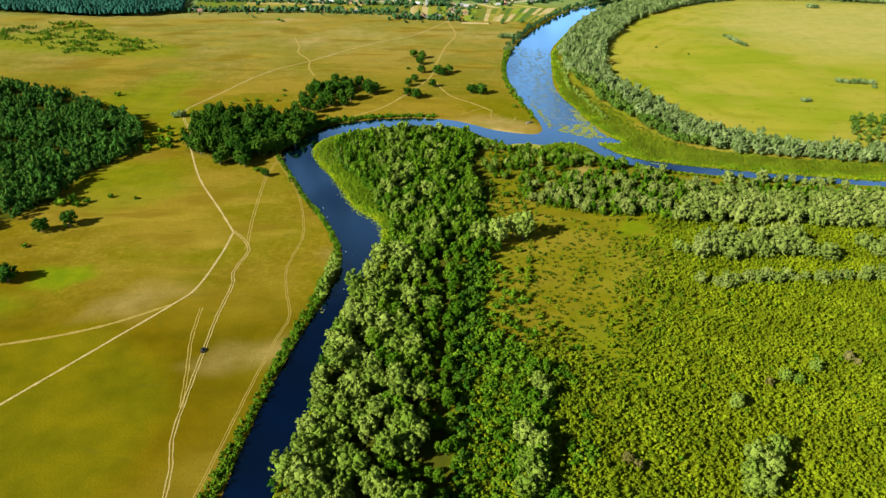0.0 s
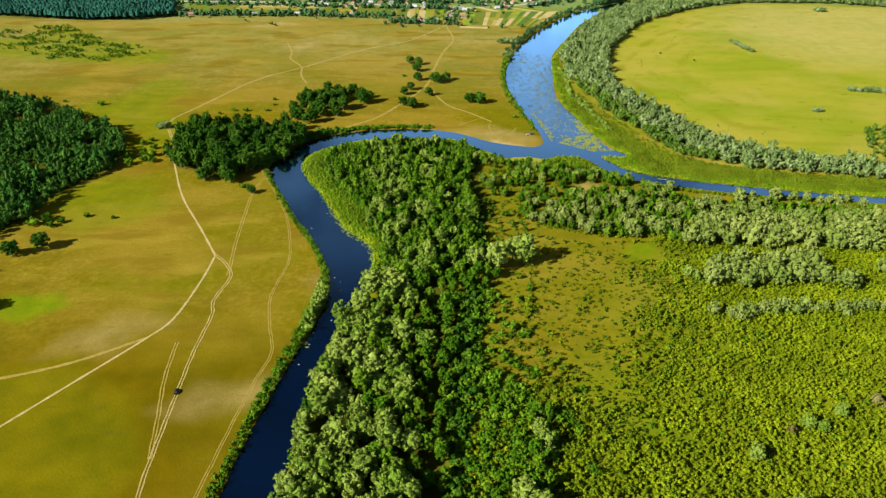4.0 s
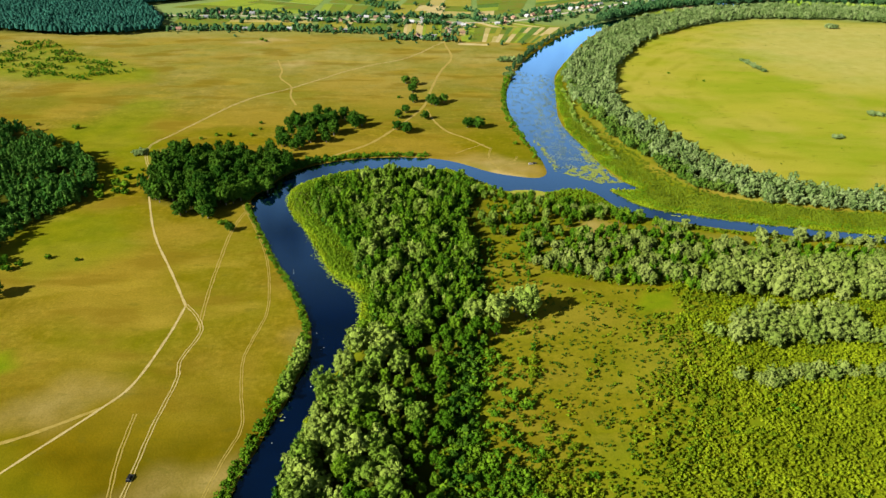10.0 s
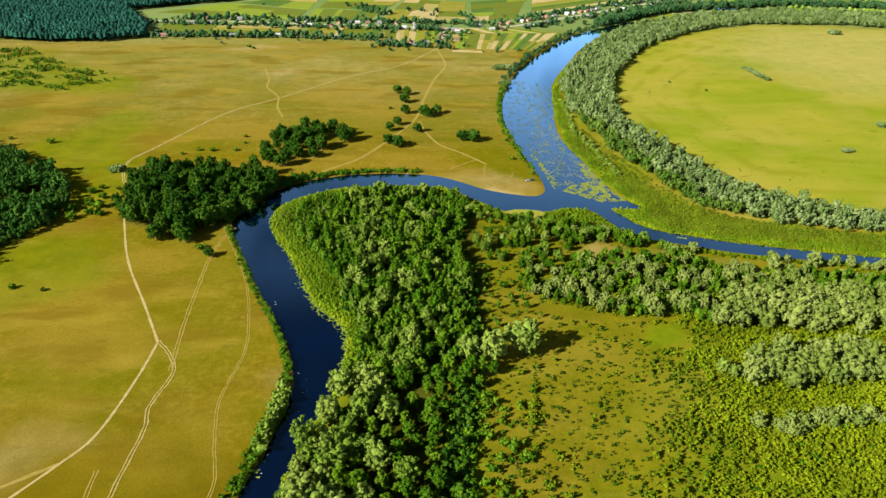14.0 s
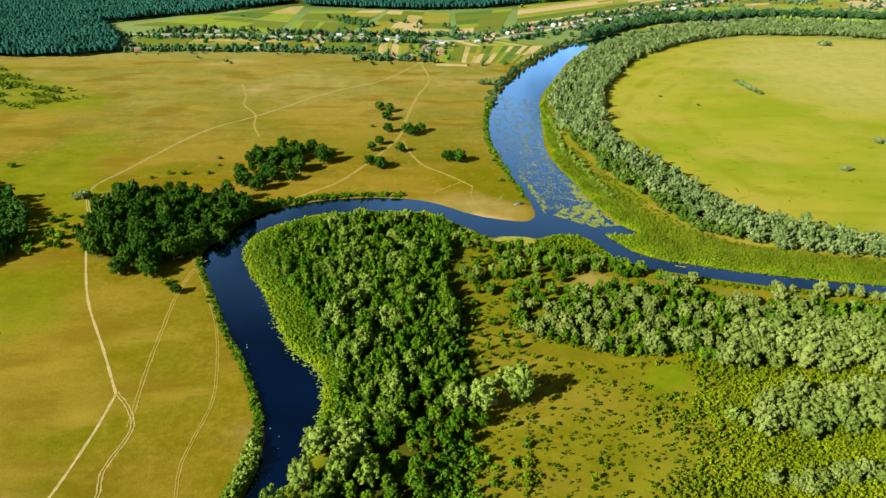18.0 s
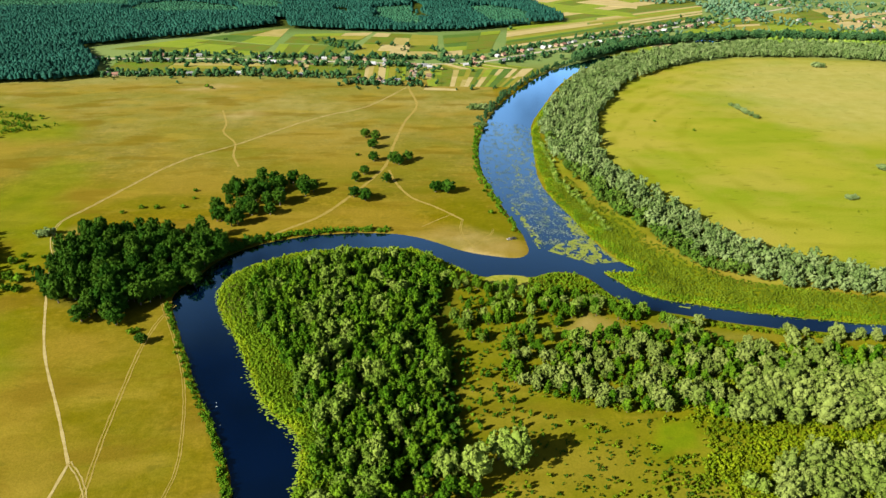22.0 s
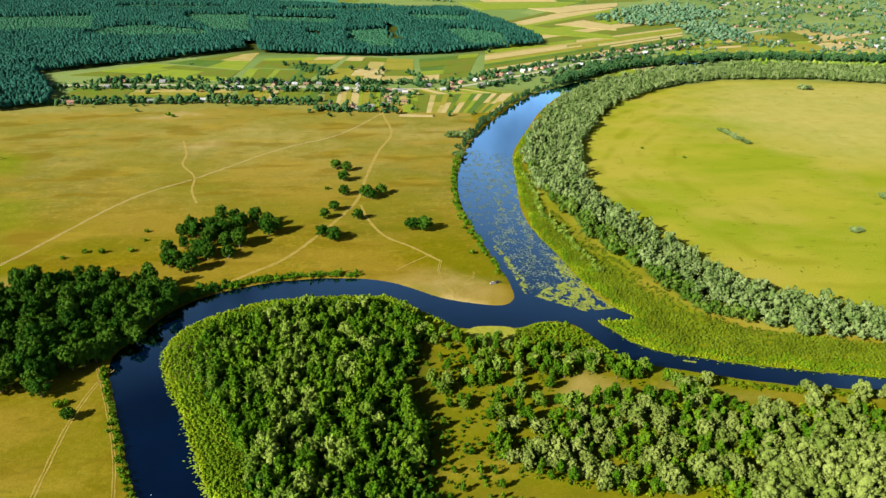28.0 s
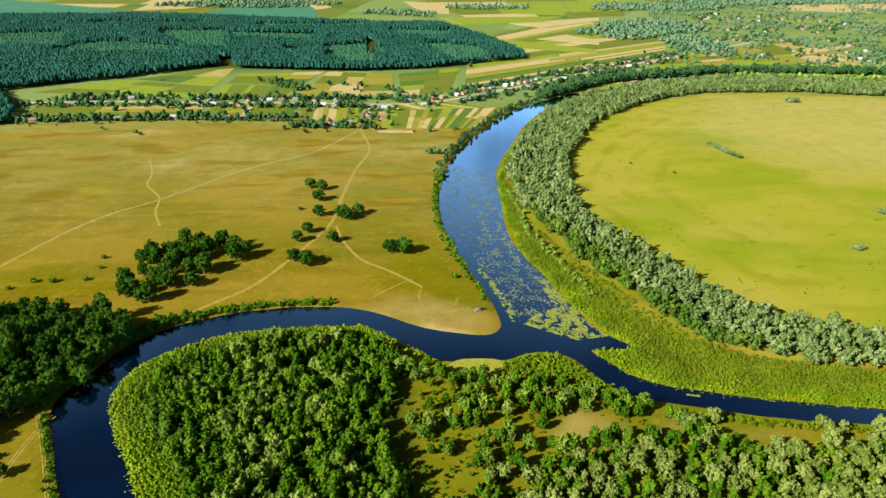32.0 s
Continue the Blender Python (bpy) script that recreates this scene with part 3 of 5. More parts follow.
def crown(seed, height, base, radius, lumps, sub, leaves, leaf=0.7, lump=0.42, taper=0.0, stretch=(0.8, 1.15)):
    """A crown of uneven domes covered in leaf sprays; returns vertices and triangles."""
    rng = np.random.default_rng(seed)
    iv, it = ICO[sub]
    vs, ts, n = [], [], 0
    mid, half = (height + base) / 2, (height - base) / 2
    centres, sizes = [], []
    if leaves > 30:
        # the inner mass of the crown
        cv, ct = ICO[2 if leaves > 250 else 1]
        rough = 1 + 0.15 * np.sin(cv @ rng.uniform(-4, 4, 3)) + rng.uniform(-0.16, 0.16, len(cv))
        v = cv * rough[:, None] * np.array([radius * 0.58, radius * 0.58, half * 0.68])
        v[:, :2] *= (1 - taper * np.clip((v[:, 2:] / half + 1) / 2, 0, 1))
        vs.append(v + np.array([0, 0, mid]))
        ts.append(ct)
        n += len(cv)
    hidden = 0.80 if leaves > 30 else 1.0
    for k in range(lumps):
        a = k * 2.39996 + rng.uniform(-0.5, 0.5)
        h = -0.75 + 1.55 * (k + 0.5) / lumps + rng.uniform(-0.12, 0.12)
        w = math.sqrt(max(0.05, 1 - min(1, abs(h)) ** 2.2)) * (1 - taper * (h + 1) / 2)
        r = radius * lump * rng.uniform(0.65, 1.35)
        reach = max(0.0, radius * w - r * 0.55) * rng.uniform(0.78, 1.2)
        c = np.array([math.cos(a) * reach, math.sin(a) * reach, mid + h * half * 0.8])
        rough = 1 + 0.25 * np.sin(iv @ rng.uniform(-4, 4, 3) + rng.uniform(0, 6)) + rng.uniform(-0.28, 0.28, len(iv))
        tall = rng.uniform(*stretch)
        v = iv * rough[:, None] * r * hidden * np.array([1.0, 1.0, tall])
        vs.append(v + c)
        ts.append(it + n)
        n += len(iv)
        centres.append(c)
        sizes.append((r, tall))
    if leaves:
        # sprays sit on the upper and outer sides of the domes, more on the large ones
        weight = np.array([q[0] ** 2 for q in sizes])
        j = rng.choice(lumps, leaves, p=weight / weight.sum())
        ctr, rad = np.array(centres)[j], np.array(sizes)[j]
        out = ctr - np.array([0, 0, mid])
        out /= np.linalg.norm(out, axis=1, keepdims=True) + 1e-6
        d = rng.normal(size=(leaves, 3)) + out * 0.5 + np.array([0, 0, 0.45])
        d /= np.linalg.norm(d, axis=1, keepdims=True)
        p = ctr + d * (rad[:, :1] * rng.uniform(0.82, 1.18, (leaves, 1))) * np.c_[np.ones((leaves, 2)), rad[:, 1]]
        q = d + rng.normal(size=(leaves, 3)) * 0.62
        q /= np.linalg.norm(q, axis=1, keepdims=True)
        u = np.cross(q, rng.normal(size=(leaves, 3)))
        u *= leaf * rng.uniform(0.55, 1.35, (leaves, 1)) / np.linalg.norm(u, axis=1, keepdims=True)
        w = np.cross(q, u) * 0.75
        vs.append(np.stack([p - u - w * 0.6, p + u - w * 0.6, p + w * 1.2], 1).reshape(-1, 3))
        ts.append(np.arange(3 * leaves).reshape(-1, 3) + n)
    return np.concatenate(vs), np.concatenate(ts)


def trunk(seed, height, radius, limbs=4, reach=2.5, sides=6):
    """A tapered trunk with a few limbs."""
    rng = np.random.default_rng(seed)
    vs, ts, n = [], [], 0

    def tube(a, b, ra, rb):
        nonlocal n
        ax = (b - a) / np.linalg.norm(b - a)
        u = np.cross(ax, [0.3, 0.9, 0.2])
        u /= np.linalg.norm(u)
        w = np.cross(ax, u)
        ang = np.arange(sides) / sides * 2 * math.pi
        ring = np.cos(ang)[:, None] * u + np.sin(ang)[:, None] * w
        vs.append(np.vstack([a + ring * ra, b + ring * rb]))
        i = np.arange(sides)
        j = (i + 1) % sides
        ts.append(np.concatenate([np.stack([i, j, j + sides], 1), np.stack([i, j + sides, i + sides], 1)]) + n)
        if n:
            # the limb grows out of the trunk
            ts.append(np.array([[n, n + 1, sides]]))
        n += 2 * sides

    tube(np.array([0, 0, -0.4]), np.array([0, 0, height * 0.55]), radius * 1.3, radius * 0.8)
    tube(np.array([0, 0, height * 0.5]), np.array([rng.uniform(-0.5, 0.5), rng.uniform(-0.5, 0.5), height]), radius * 0.8, radius * 0.25)
    for k in range(limbs):
        a = k * 2.4 + rng.uniform(-0.4, 0.4)
        z = height * rng.uniform(0.35, 0.65)
        tube(np.array([0, 0, z]), np.array([math.cos(a) * reach, math.sin(a) * reach, z + reach * 0.9]), radius * 0.45, radius * 0.15)
    return np.concatenate(vs), np.concatenate(ts)


def scatter(poly, spacing, seed, jitter=0.42, keep=1.0, shore=2.0):
    """Uneven rows of places inside an outline, off the water."""
    rng = np.random.default_rng(seed)
    p = np.asarray(poly, float)
    gx = np.arange(p[:, 0].min(), p[:, 0].max(), spacing)
    gy = np.arange(p[:, 1].min(), p[:, 1].max(), spacing * 0.87)
    x, y = np.meshgrid(gx, gy)
    x = x + (np.arange(len(gy)) % 2)[:, None] * spacing / 2
    x = (x + rng.uniform(-jitter, jitter, x.shape) * spacing).ravel()
    y = (y + rng.uniform(-jitter, jitter, y.shape) * spacing).ravel()
    ok = inside(p, x, y) & (rng.random(len(x)) < keep)
    x, y = x[ok], y[ok]
    ok = signed(RIVER, x, y) > shore
    return np.stack([x[ok], y[ok]], 1)


def along(pts, spacing, width, seed, shore=1.0):
    """Uneven places along a line."""
    rng = np.random.default_rng(seed)
    line = spline(pts, 10)
    s = np.r_[0, np.cumsum(np.linalg.norm(np.diff(line, axis=0), axis=1))]
    at = np.arange(0, s[-1], spacing) + rng.uniform(-0.4, 0.4, len(np.arange(0, s[-1], spacing))) * spacing
    p = np.stack([np.interp(at, s, line[:, 0]), np.interp(at, s, line[:, 1])], 1) + rng.normal(size=(len(at), 2)) * width / 2
    return p[signed(RIVER, p[:, 0], p[:, 1]) > shore]


def forest(name, places, shapes, mat, seed, scale=(0.8, 1.2), label="", category="trees", tall=0.15, z=0.0):
    """Many plants joined into one mesh, each turned, sized and toned by itself."""
    rng = np.random.default_rng(seed)
    places = np.asarray(places)
    pick = rng.integers(len(shapes), size=len(places))
    vs, ts, tint, n = [], [], [], 0
    for k, (v, t) in enumerate(shapes):
        p = places[pick == k]
        if not len(p):
            continue
        a, s = rng.uniform(0, 6.283, len(p)), rng.uniform(*scale, len(p))
        h = s * rng.uniform(1 - tall, 1 + tall, len(p))
        c, sn = np.cos(a)[:, None] * s[:, None], np.sin(a)[:, None] * s[:, None]
        out = np.empty((len(p), len(v), 3), np.float32)
        out[:, :, 0] = p[:, :1] + c * v[:, 0] - sn * v[:, 1]
        out[:, :, 1] = p[:, 1:2] + sn * v[:, 0] + c * v[:, 1]
        out[:, :, 2] = z + h[:, None] * v[:, 2]
        vs.append(out.reshape(-1, 3))
        ts.append((t[None] + (n + len(v) * np.arange(len(p)))[:, None, None]).reshape(-1, 3))
        tint.append(np.repeat(rng.random(len(p)), len(v)))
        n += len(p) * len(v)
    ob = new(name, mesh_of(name, np.concatenate(vs), np.concatenate(ts), [mat], True, None, [("tint", np.concatenate(tint))]))
    return tagged(ob, label, category, kind="stuff")


class Kind:
    """Some shapes of one kind of tree, shared by all its trees."""

    def __init__(self, name, mat, shapes, stems):
        self.name, self.count = name, 0
        self.crowns = [mesh_of("crown", v, t, [mat]) for v, t in shapes]
        self.stems = [mesh_of("trunk", v, t, [BARK]) for v, t in stems]

    def plant(self, x, y, s, label, category, group="", tall=1.0, turn=None):
        k = self.count % len(self.crowns)
        self.count += 1
        ob = new(self.name)
        part("trunk", self.stems[k % len(self.stems)], ob)
        part("crown", self.crowns[k], ob)
        ob.matrix_basis = Matrix.Translation((x, y, 0)) @ Matrix.Rotation(self.count * 2.4 if turn is None else turn, 4, "Z") @ Matrix.Diagonal((s, s, s * tall, 1))
        return tagged(ob, label, category, group)


WILLOW_FAR = [crown(10 + k, 12.0, 0.4, 5.0, 22, 1, 320, 0.62, 0.22, 0.1, (0.8, 1.2)) for k in range(6)]
BELT_FAR = [crown(15 + k, 12.5, 0.2, 4.5, 12, 1, 170, 0.70, 0.26, 0.1, (0.9, 1.4)) for k in range(6)]
REED_SHAPES = [crown(55 + k, 1.05, -0.3, 1.75, 3, 1, 24, 0.40, 0.42) for k in range(6)]
YOUNG_FAR = [crown(20 + k, 9.0, 0.3, 2.9, 7, 1, 90, 0.5, 0.36, 0.35) for k in range(5)]
SLENDER = [crown(25 + k, 8.0, 0.2, 1.7, 9, 1, 100, 0.40, 0.34, 0.55) for k in range(6)]
OAK_FAR = [crown(30 + k, 13, 0.6, 5.0, 15, 1, 44, 0.7, 0.36) for k in range(4)]
SCRUB_SHAPES = [crown(50 + k, 2.3, -0.2, 1.35, 3, 1, 26, 0.40, 0.40, 0.2) for k in range(8)]
BUSH_SHAPES = [crown(60 + k, 5.0, -0.3, 2.7, 6, 1, 70, 0.5, 0.36) for k in range(6)]
PINE_SHAPES = [crown(70 + k, 11, 1.0, 3.0, 6, 1, 44, 0.75, 0.36, 0.35) for k in range(6)]


def dome(seed, height, radius, sides=6):
    """A distant tree's rounded, tapering crown."""
    rng = np.random.default_rng(seed)
    a = np.arange(sides) / sides * 2 * math.pi + rng.uniform(0, 6)
    rings = [np.stack([radius * w * rng.uniform(0.8, 1.2, sides) * np.cos(a), radius * w * rng.uniform(0.8, 1.2, sides) * np.sin(a), height * h * rng.uniform(0.9, 1.1, sides)], 1)
             for w, h in ((1.0, 0.45), (0.80, 0.80))]
    i = np.arange(sides)
    j = (i + 1) % sides
    return np.vstack(rings + [[[0, 0, height]]]), np.vstack([np.stack([i, j, j + sides], 1), np.stack([i, j + sides, i + sides], 1), np.stack([i + sides, j + sides, np.full(sides, 2 * sides)], 1)])


FAR_PINE = [dome(80 + k, 14, 3.2, 5) for k in range(5)]
YOUNG_DOME = [dome(86 + k, 6.0, 3.4, 5) for k in range(5)]
FAR_ROUND = [crown(90 + k, 9, -0.4, 4.5, 2, 1, 0, 0.5, 0.7) for k in range(5)]

willow = Kind("willow_tree", WILLOW, [crown(100 + k, 13.5, 0.8, 4.5, 34, 1, 760, 0.52, 0.20, 0.1, (0.8, 1.2)) for k in range(7)],
              [trunk(110 + k, 8, 0.35) for k in range(3)])
poplar = Kind("broadleaf_tree", POPLAR, [crown(120 + k, 12.0, 0.8, 3.6, 28, 1, 640, 0.48, 0.22, 0.35, (0.9, 1.3)) for k in range(7)],
              [trunk(130 + k, 8, 0.3) for k in range(3)])
oak = Kind("oak_tree", OAK, [crown(140 + k, 14.5, 0.4, 5.0, 34, 1, 760, 0.52, 0.23, 0.10 + 0.06 * (k % 4)) for k in range(7)], [trunk(150 + k, 9, 0.45, 5, 3) for k in range(3)])
bush = Kind("bush", POPLAR, [crown(160 + k, 4.2, -0.2, 2.6, 12, 1, 300, 0.38, 0.3) for k in range(4)], [trunk(165 + k, 2, 0.12, 3, 1) for k in range(2)])
sallow = Kind("willow_bush", BELT_WILLOW, [crown(170 + k, 6.5, -0.2, 4.2, 18, 1, 420, 0.46, 0.27) for k in range(4)], [trunk(175 + k, 3, 0.18, 4, 1.6) for k in range(2)])
withered = Kind("withered_bush", DEAD, [crown(180 + k, 7.5, 0.0, 2.8, 20, 1, 360, 0.38, 0.24, 0.3) for k in range(2)], [trunk(185 + k, 5, 0.16, 5, 1.8) for k in range(2)])

silver = Kind("silver_willow", WILLOW, [crown(200 + k, 12.5, 0.6, 3.5, 26, 1, 600, 0.46, 0.22, 0.25, (0.9, 1.3)) for k in range(6)], [trunk(205, 7, 0.3)])
alder = Kind("alder_tree", POPLAR, [crown(210 + k, 9.8, 0.4, 2.5, 20, 1, 400, 0.42, 0.25, 0.5, (0.9, 1.4)) for k in range(6)], [trunk(215, 6, 0.22)])
grey = Kind("grey_willow", SILVER, [crown(220 + k, 11.5, 0.5, 3.8, 26, 1, 580, 0.48, 0.21, 0.15, (0.9, 1.3)) for k in range(6)], [trunk(225, 6, 0.25)])
sapling = Kind("young_tree", POPLAR, [crown(230 + k, 9.4, 0.3, 2.5, 18, 1, 380, 0.42, 0.25, 0.55, (0.9, 1.4)) for k in range(6)], [trunk(235, 6, 0.2)])
rng = np.random.default_rng(5)
# woods on the inner bank of the loop
WOOD_NEAR = [(-182, -500), (-170, -456), (-165, -430), (-161, -399), (-161, -373), (-157, -343), (-149, -302), (-138, -274), (-130, -240), (-70, -240), (-80, -276), (-86, -349),
             (-90, -400), (-92, -500)]
WOOD_TIP = [(-130, -240), (-126, -215), (-142, -182), (-162, -132), (-187, -90), (-187, -60), (-168, -38), (-130, -24), (-85, -24), (-62, -40),
            (-50, -62), (-62, -85), (-70, -112), (-58, -140), (-58, -177), (-58, -214), (-70, -240)]
for x, y in scatter(WOOD_NEAR, 8.6, 1, 0.46, 0.95, 1.5):
    edge = (x + 128) / 32
    pale = wobble(x, y, 13, 2.0) * 0.9 - edge > -0.35
    (willow if pale else poplar).plant(x, y, rng.uniform(0.85, 1.45) if pale else rng.uniform(0.8, 1.4) * (1 if edge < 0.6 else 0.8),
                                       "tall silvery green willow in the riverside wood" if pale else "dense dark green tree in the riverside wood", "tree", "riverside wood",
                                       rng.uniform(0.70, 1.2))
tip = scatter(WOOD_TIP, 6.3, 2, 0.47, 0.95)
tip = tip[(tip[:, 0] < -67 + 15 * wobble(tip[:, 0], tip[:, 1], 12, 3.0)) | (tip[:, 1] > -75)]
for a, b, r in ((-62, -92, 9), (-70, -104, 8), (-54, -84, 8), (-66, -118, 6), (-64, -196, 6)):
    tip = tip[(tip[:, 0] - a) ** 2 + (tip[:, 1] - b) ** 2 > r * r]
pale = wobble(tip[:, 0], tip[:, 1], 11, 2.0) + 0.8 * np.exp(-((tip[:, 0] + 122 + 0.12 * (tip[:, 1] + 150)) / 14) ** 2) > 0.42
for (x, y), light in zip(tip, pale):
    if light:
        silver.plant(x, y, rng.uniform(0.5, 1.25), "silvery green willow crowding the tip of the loop", "tree", "loop wood", rng.uniform(0.85, 1.15))
    else:
        alder.plant(x, y, rng.uniform(0.65, 1.55), "dark green alder crowding the tip of the loop", "tree", "loop wood", rng.uniform(0.85, 1.15))
infill = scatter(WOOD_TIP, 4.3, 3, 0.5, 0.75)
infill = infill[(infill[:, 0] < -60 + 15 * wobble(infill[:, 0], infill[:, 1], 12, 3.0)) | (infill[:, 1] > -75)]
bright = wobble(infill[:, 0], infill[:, 1], 7, 9.0) > 0.35
forest("young_trees", infill[~bright], SLENDER, POPLAR, 303, (0.7, 1.35), "slender dark green young trees filling the loop's wood")
forest("young_willows", infill[bright], SLENDER, WILLOW, 304, (0.7, 1.3), "slender grey-green young willows filling the loop's wood")
forest("undergrowth", scatter(WOOD_NEAR + WOOD_TIP[1:-1][::-1], 4.5, 5, 0.5, 0.8, 0.3), SCRUB_SHAPES[:4], OAK, 6, (1.5, 3.0), "dark green undergrowth beneath the riverside trees", "bushes")

# trees over the island's north side, with clearings between them
UPPER = [(-62, -62), (-44, -48), (-28, -62), (-4, -76), (40, -90), (62, -99), (84, -117), (104, -138), (40, -140), (-20, -150), (-45, -135), (-66, -105)]
LOWER = [(-20, -150), (40, -138), (110, -142), (150, -150), (240, -162), (300, -172), (300, -182), (96, -182), (84, -208), (62, -200), (30, -200), (-10, -185), (-34, -165)]
CLEAR = [(-75, -80, 10), (-55, -95, 12), (-62, -112, 8), (-38, -152, 9), (-28, -128, 6), (-10, -158, 6), (3, -118, 6), (0, -142, 6), (25, -122, 10), (42, -120, 6), (70, -121, 7),
         (115, -134, 10), (-45, -175, 12), (-50, -200, 12),
         (20, -125, 8), (33, -119, 10), (45, -121, 8), (54, -125, 6), (73, -127, 8), (122, -133, 7), (-57, -74, 7), (-45, -86, 8), (-73, -100, 9), (-34, -121, 6), (-12, -118, 5), (-5, -133, 6), (6, -128, 6), (27, -181, 6)]


def opened(p):
    return p[[all((x - a) ** 2 + (y - b) ** 2 > r * r for a, b, r in CLEAR) for x, y in p]]


upper = opened(scatter(UPPER, 5.5, 6, 0.5, 0.92, 2))
upper = upper[(upper[:, 0] > 12) | (rng.random(len(upper)) < 0.5)]
for x, y in upper:
    k = rng.random()
    (willow if k < 0.25 else poplar).plant(x, y, rng.uniform(0.5, 0.85), "grey-green willow on the open island" if k < 0.25 else "dark green young tree on the open island", "tree", "island trees",
                                           rng.uniform(0.9, 1.25))
lower = opened(scatter(LOWER, 5.3, 8, 0.5, 0.97, 3))
pale = wobble(lower[:, 0], lower[:, 1], 9, 6.0) > 0.05
for (x, y), light in zip(lower, pale):
    if light:
        grey.plant(x, y, rng.uniform(0.5, 0.95), "grey-green willow in the island's thicket", "tree", "island thicket", rng.uniform(0.85, 1.15))
    else:
        sapling.plant(x, y, rng.uniform(0.6, 1.1), "dark green young tree in the island's thicket", "tree", "island thicket", rng.uniform(0.85, 1.2))
for x, y, s in ((177, -143, 1.25), (146, -149, 1.25), (99, -124, 0.95), (84, -128, 1.0), (89, -127, 0.85), (137, -174, 1.35), (110, -163, 1.25), (79, -165, 1.15), (22, -146, 0.95), (3, -170, 1.05),
                (13, -171, 1.0), (65, -190, 1.25), (70, -195, 1.15), (49, -196, 1.25), (41, -97, 0.9), (20, -96, 0.85), (30, -98, 0.8)):
    grey.plant(x, y, s, "large pale grey-green willow in the island's thicket", "tree", "island thicket", 1.0)
for x, y in along([(150, -136), (180, -143), (215, -149), (245, -154)], 5.0, 6, 413, 4.0):
    grey.plant(x, y, rng.uniform(0.5, 0.85), "grey-green willow on the side arm's bank", "tree", "island thicket", 1.0)
forest("bank_bushes", along([(98, -116), (121, -126), (142, -131), (180, -138), (240, -147)], 1.2, 3.0, 411, 0.2), BUSH_SHAPES, SHRUB, 412, (0.3, 0.62), "green bushes along the side arm's bank", "bushes")
forest("shrubs", opened(scatter(LOWER, 3.0, 431, 0.5, 0.8, 1.5)), SCRUB_SHAPES, SHRUB, 432, (0.6, 1.5), "leafy green shrubs under the island's thicket", "shrubs", 0.3)
forest("shrubs", opened(scatter(UPPER, 3.8, 433, 0.5, 0.5, 1.5)), SCRUB_SHAPES, SHRUB, 434, (0.4, 1.2), "leafy green shrubs between the island's young trees", "shrubs", 0.3)
GLADE = [(-66, -88), (-24, -78), (-4, -140), (-14, -190), (0, -206), (-38, -236), (-62, -222), (-60, -150)]
glade = scatter(GLADE, 4.2, 151, 0.5, 0.42)
forest("shrubs", glade[::2], SCRUB_SHAPES, OAK, 152, (0.5, 1.5), "small dark green shrubs in the clearing", "shrubs")
forest("shrubs", glade[1::2], BUSH_SHAPES, POPLAR, 153, (0.2, 0.45), "low green bushes in the clearing", "bushes")
for x, y in scatter(GLADE, 9.0, 154, 0.5, 0.55):
    sapling.plant(x, y, rng.uniform(0.4, 0.75), "dark green young tree in the clearing", "tree", "clearing trees", rng.uniform(0.85, 1.1))
MOUND = [(-4, -80), (4, -62), (20, -53), (40, -56), (50, -75), (60, -91), (44, -92), (18, -88)]
forest("scrub", scatter(MOUND, 2.4, 9, 0.5, 1, 0.5), SCRUB_SHAPES, SALLOW, 10, (0.7, 1.3), "bright green low scrub on the island's point", "shrubs")
WILLOW_EAST = [[(86, -214), (100, -180), (300, -176), (300, -236), (234, -222), (165, -219), (120, -217)], [(82, -262), (92, -240), (110, -236), (165, -234), (166, -262), (108, -266)],
               [(168, -268), (172, -256), (186, -256), (188, -268)], [(200, -250), (290, -246), (290, -275), (215, -272)]]
east = np.concatenate([scatter(p, 7.0, 40 + k, 0.47, 0.9) for k, p in enumerate(WILLOW_EAST)])
forest("willow_thicket", east, WILLOW_FAR, SILVER, 11, (0.85, 1.35), "pale silvery willows in a broad thicket")
forest("willow_row", along([(76, -297), (88, -300), (97, -293), (141, -292), (190, -290), (260, -294)], 3.6, 5, 12), WILLOW_FAR, SILVER, 13, (0.5, 0.85), "low row of silvery willows")
for x, y, s in ((-34, -234, 1.6), (-41, -229, 1.2), (-53, -241, 1.45), (-67, -240, 1.2), (72, -253, 0.7), (77, -256, 0.6)):
    willow.plant(x, y, s * 1.08, "large round grey willow standing at the meadow's edge", "tree", "meadow willows", 1.08)
for x, y, s in ((-60, -250, 1.1), (-54, -252, 0.9), (-66, -250, 1.2), (-70, -258, 1.2), (-62, -231, 1.0), (-56, -228, 0.8), (-74, -266, 1.1), (-62, -262, 0.8), (-78, -250, 1.2), (-84, -258, 1.2),
                (-94, -252, 1.2), (-104, -258, 1.25), (-112, -250, 1.2)):
    poplar.plant(x, y, s, "dense dark green tree at the corner of the wood", "tree", "riverside wood", 0.9)
for x, y, s in ((-43, -400, 0.8), (-45, -391, 0.7), (-57, -430, 0.95), (-51, -438, 1.0), (-57, -448, 0.95), (-54, -456, 0.9), (-60, -462, 0.9), (49, -444, 0.9), (43, -454, 0.85), (60, -440, 0.9), (46, -462, 0.85),
                (53, -452, 0.9), (40, -462, 0.8), (54, -408, 0.65), (88, -388, 0.6), (94, -391, 0.5), (108, -381, 0.6)):
    willow.plant(x, y, s * 1.25, "pale silvery willow rising from the green scrub", "tree", "scrub willows", 0.95)
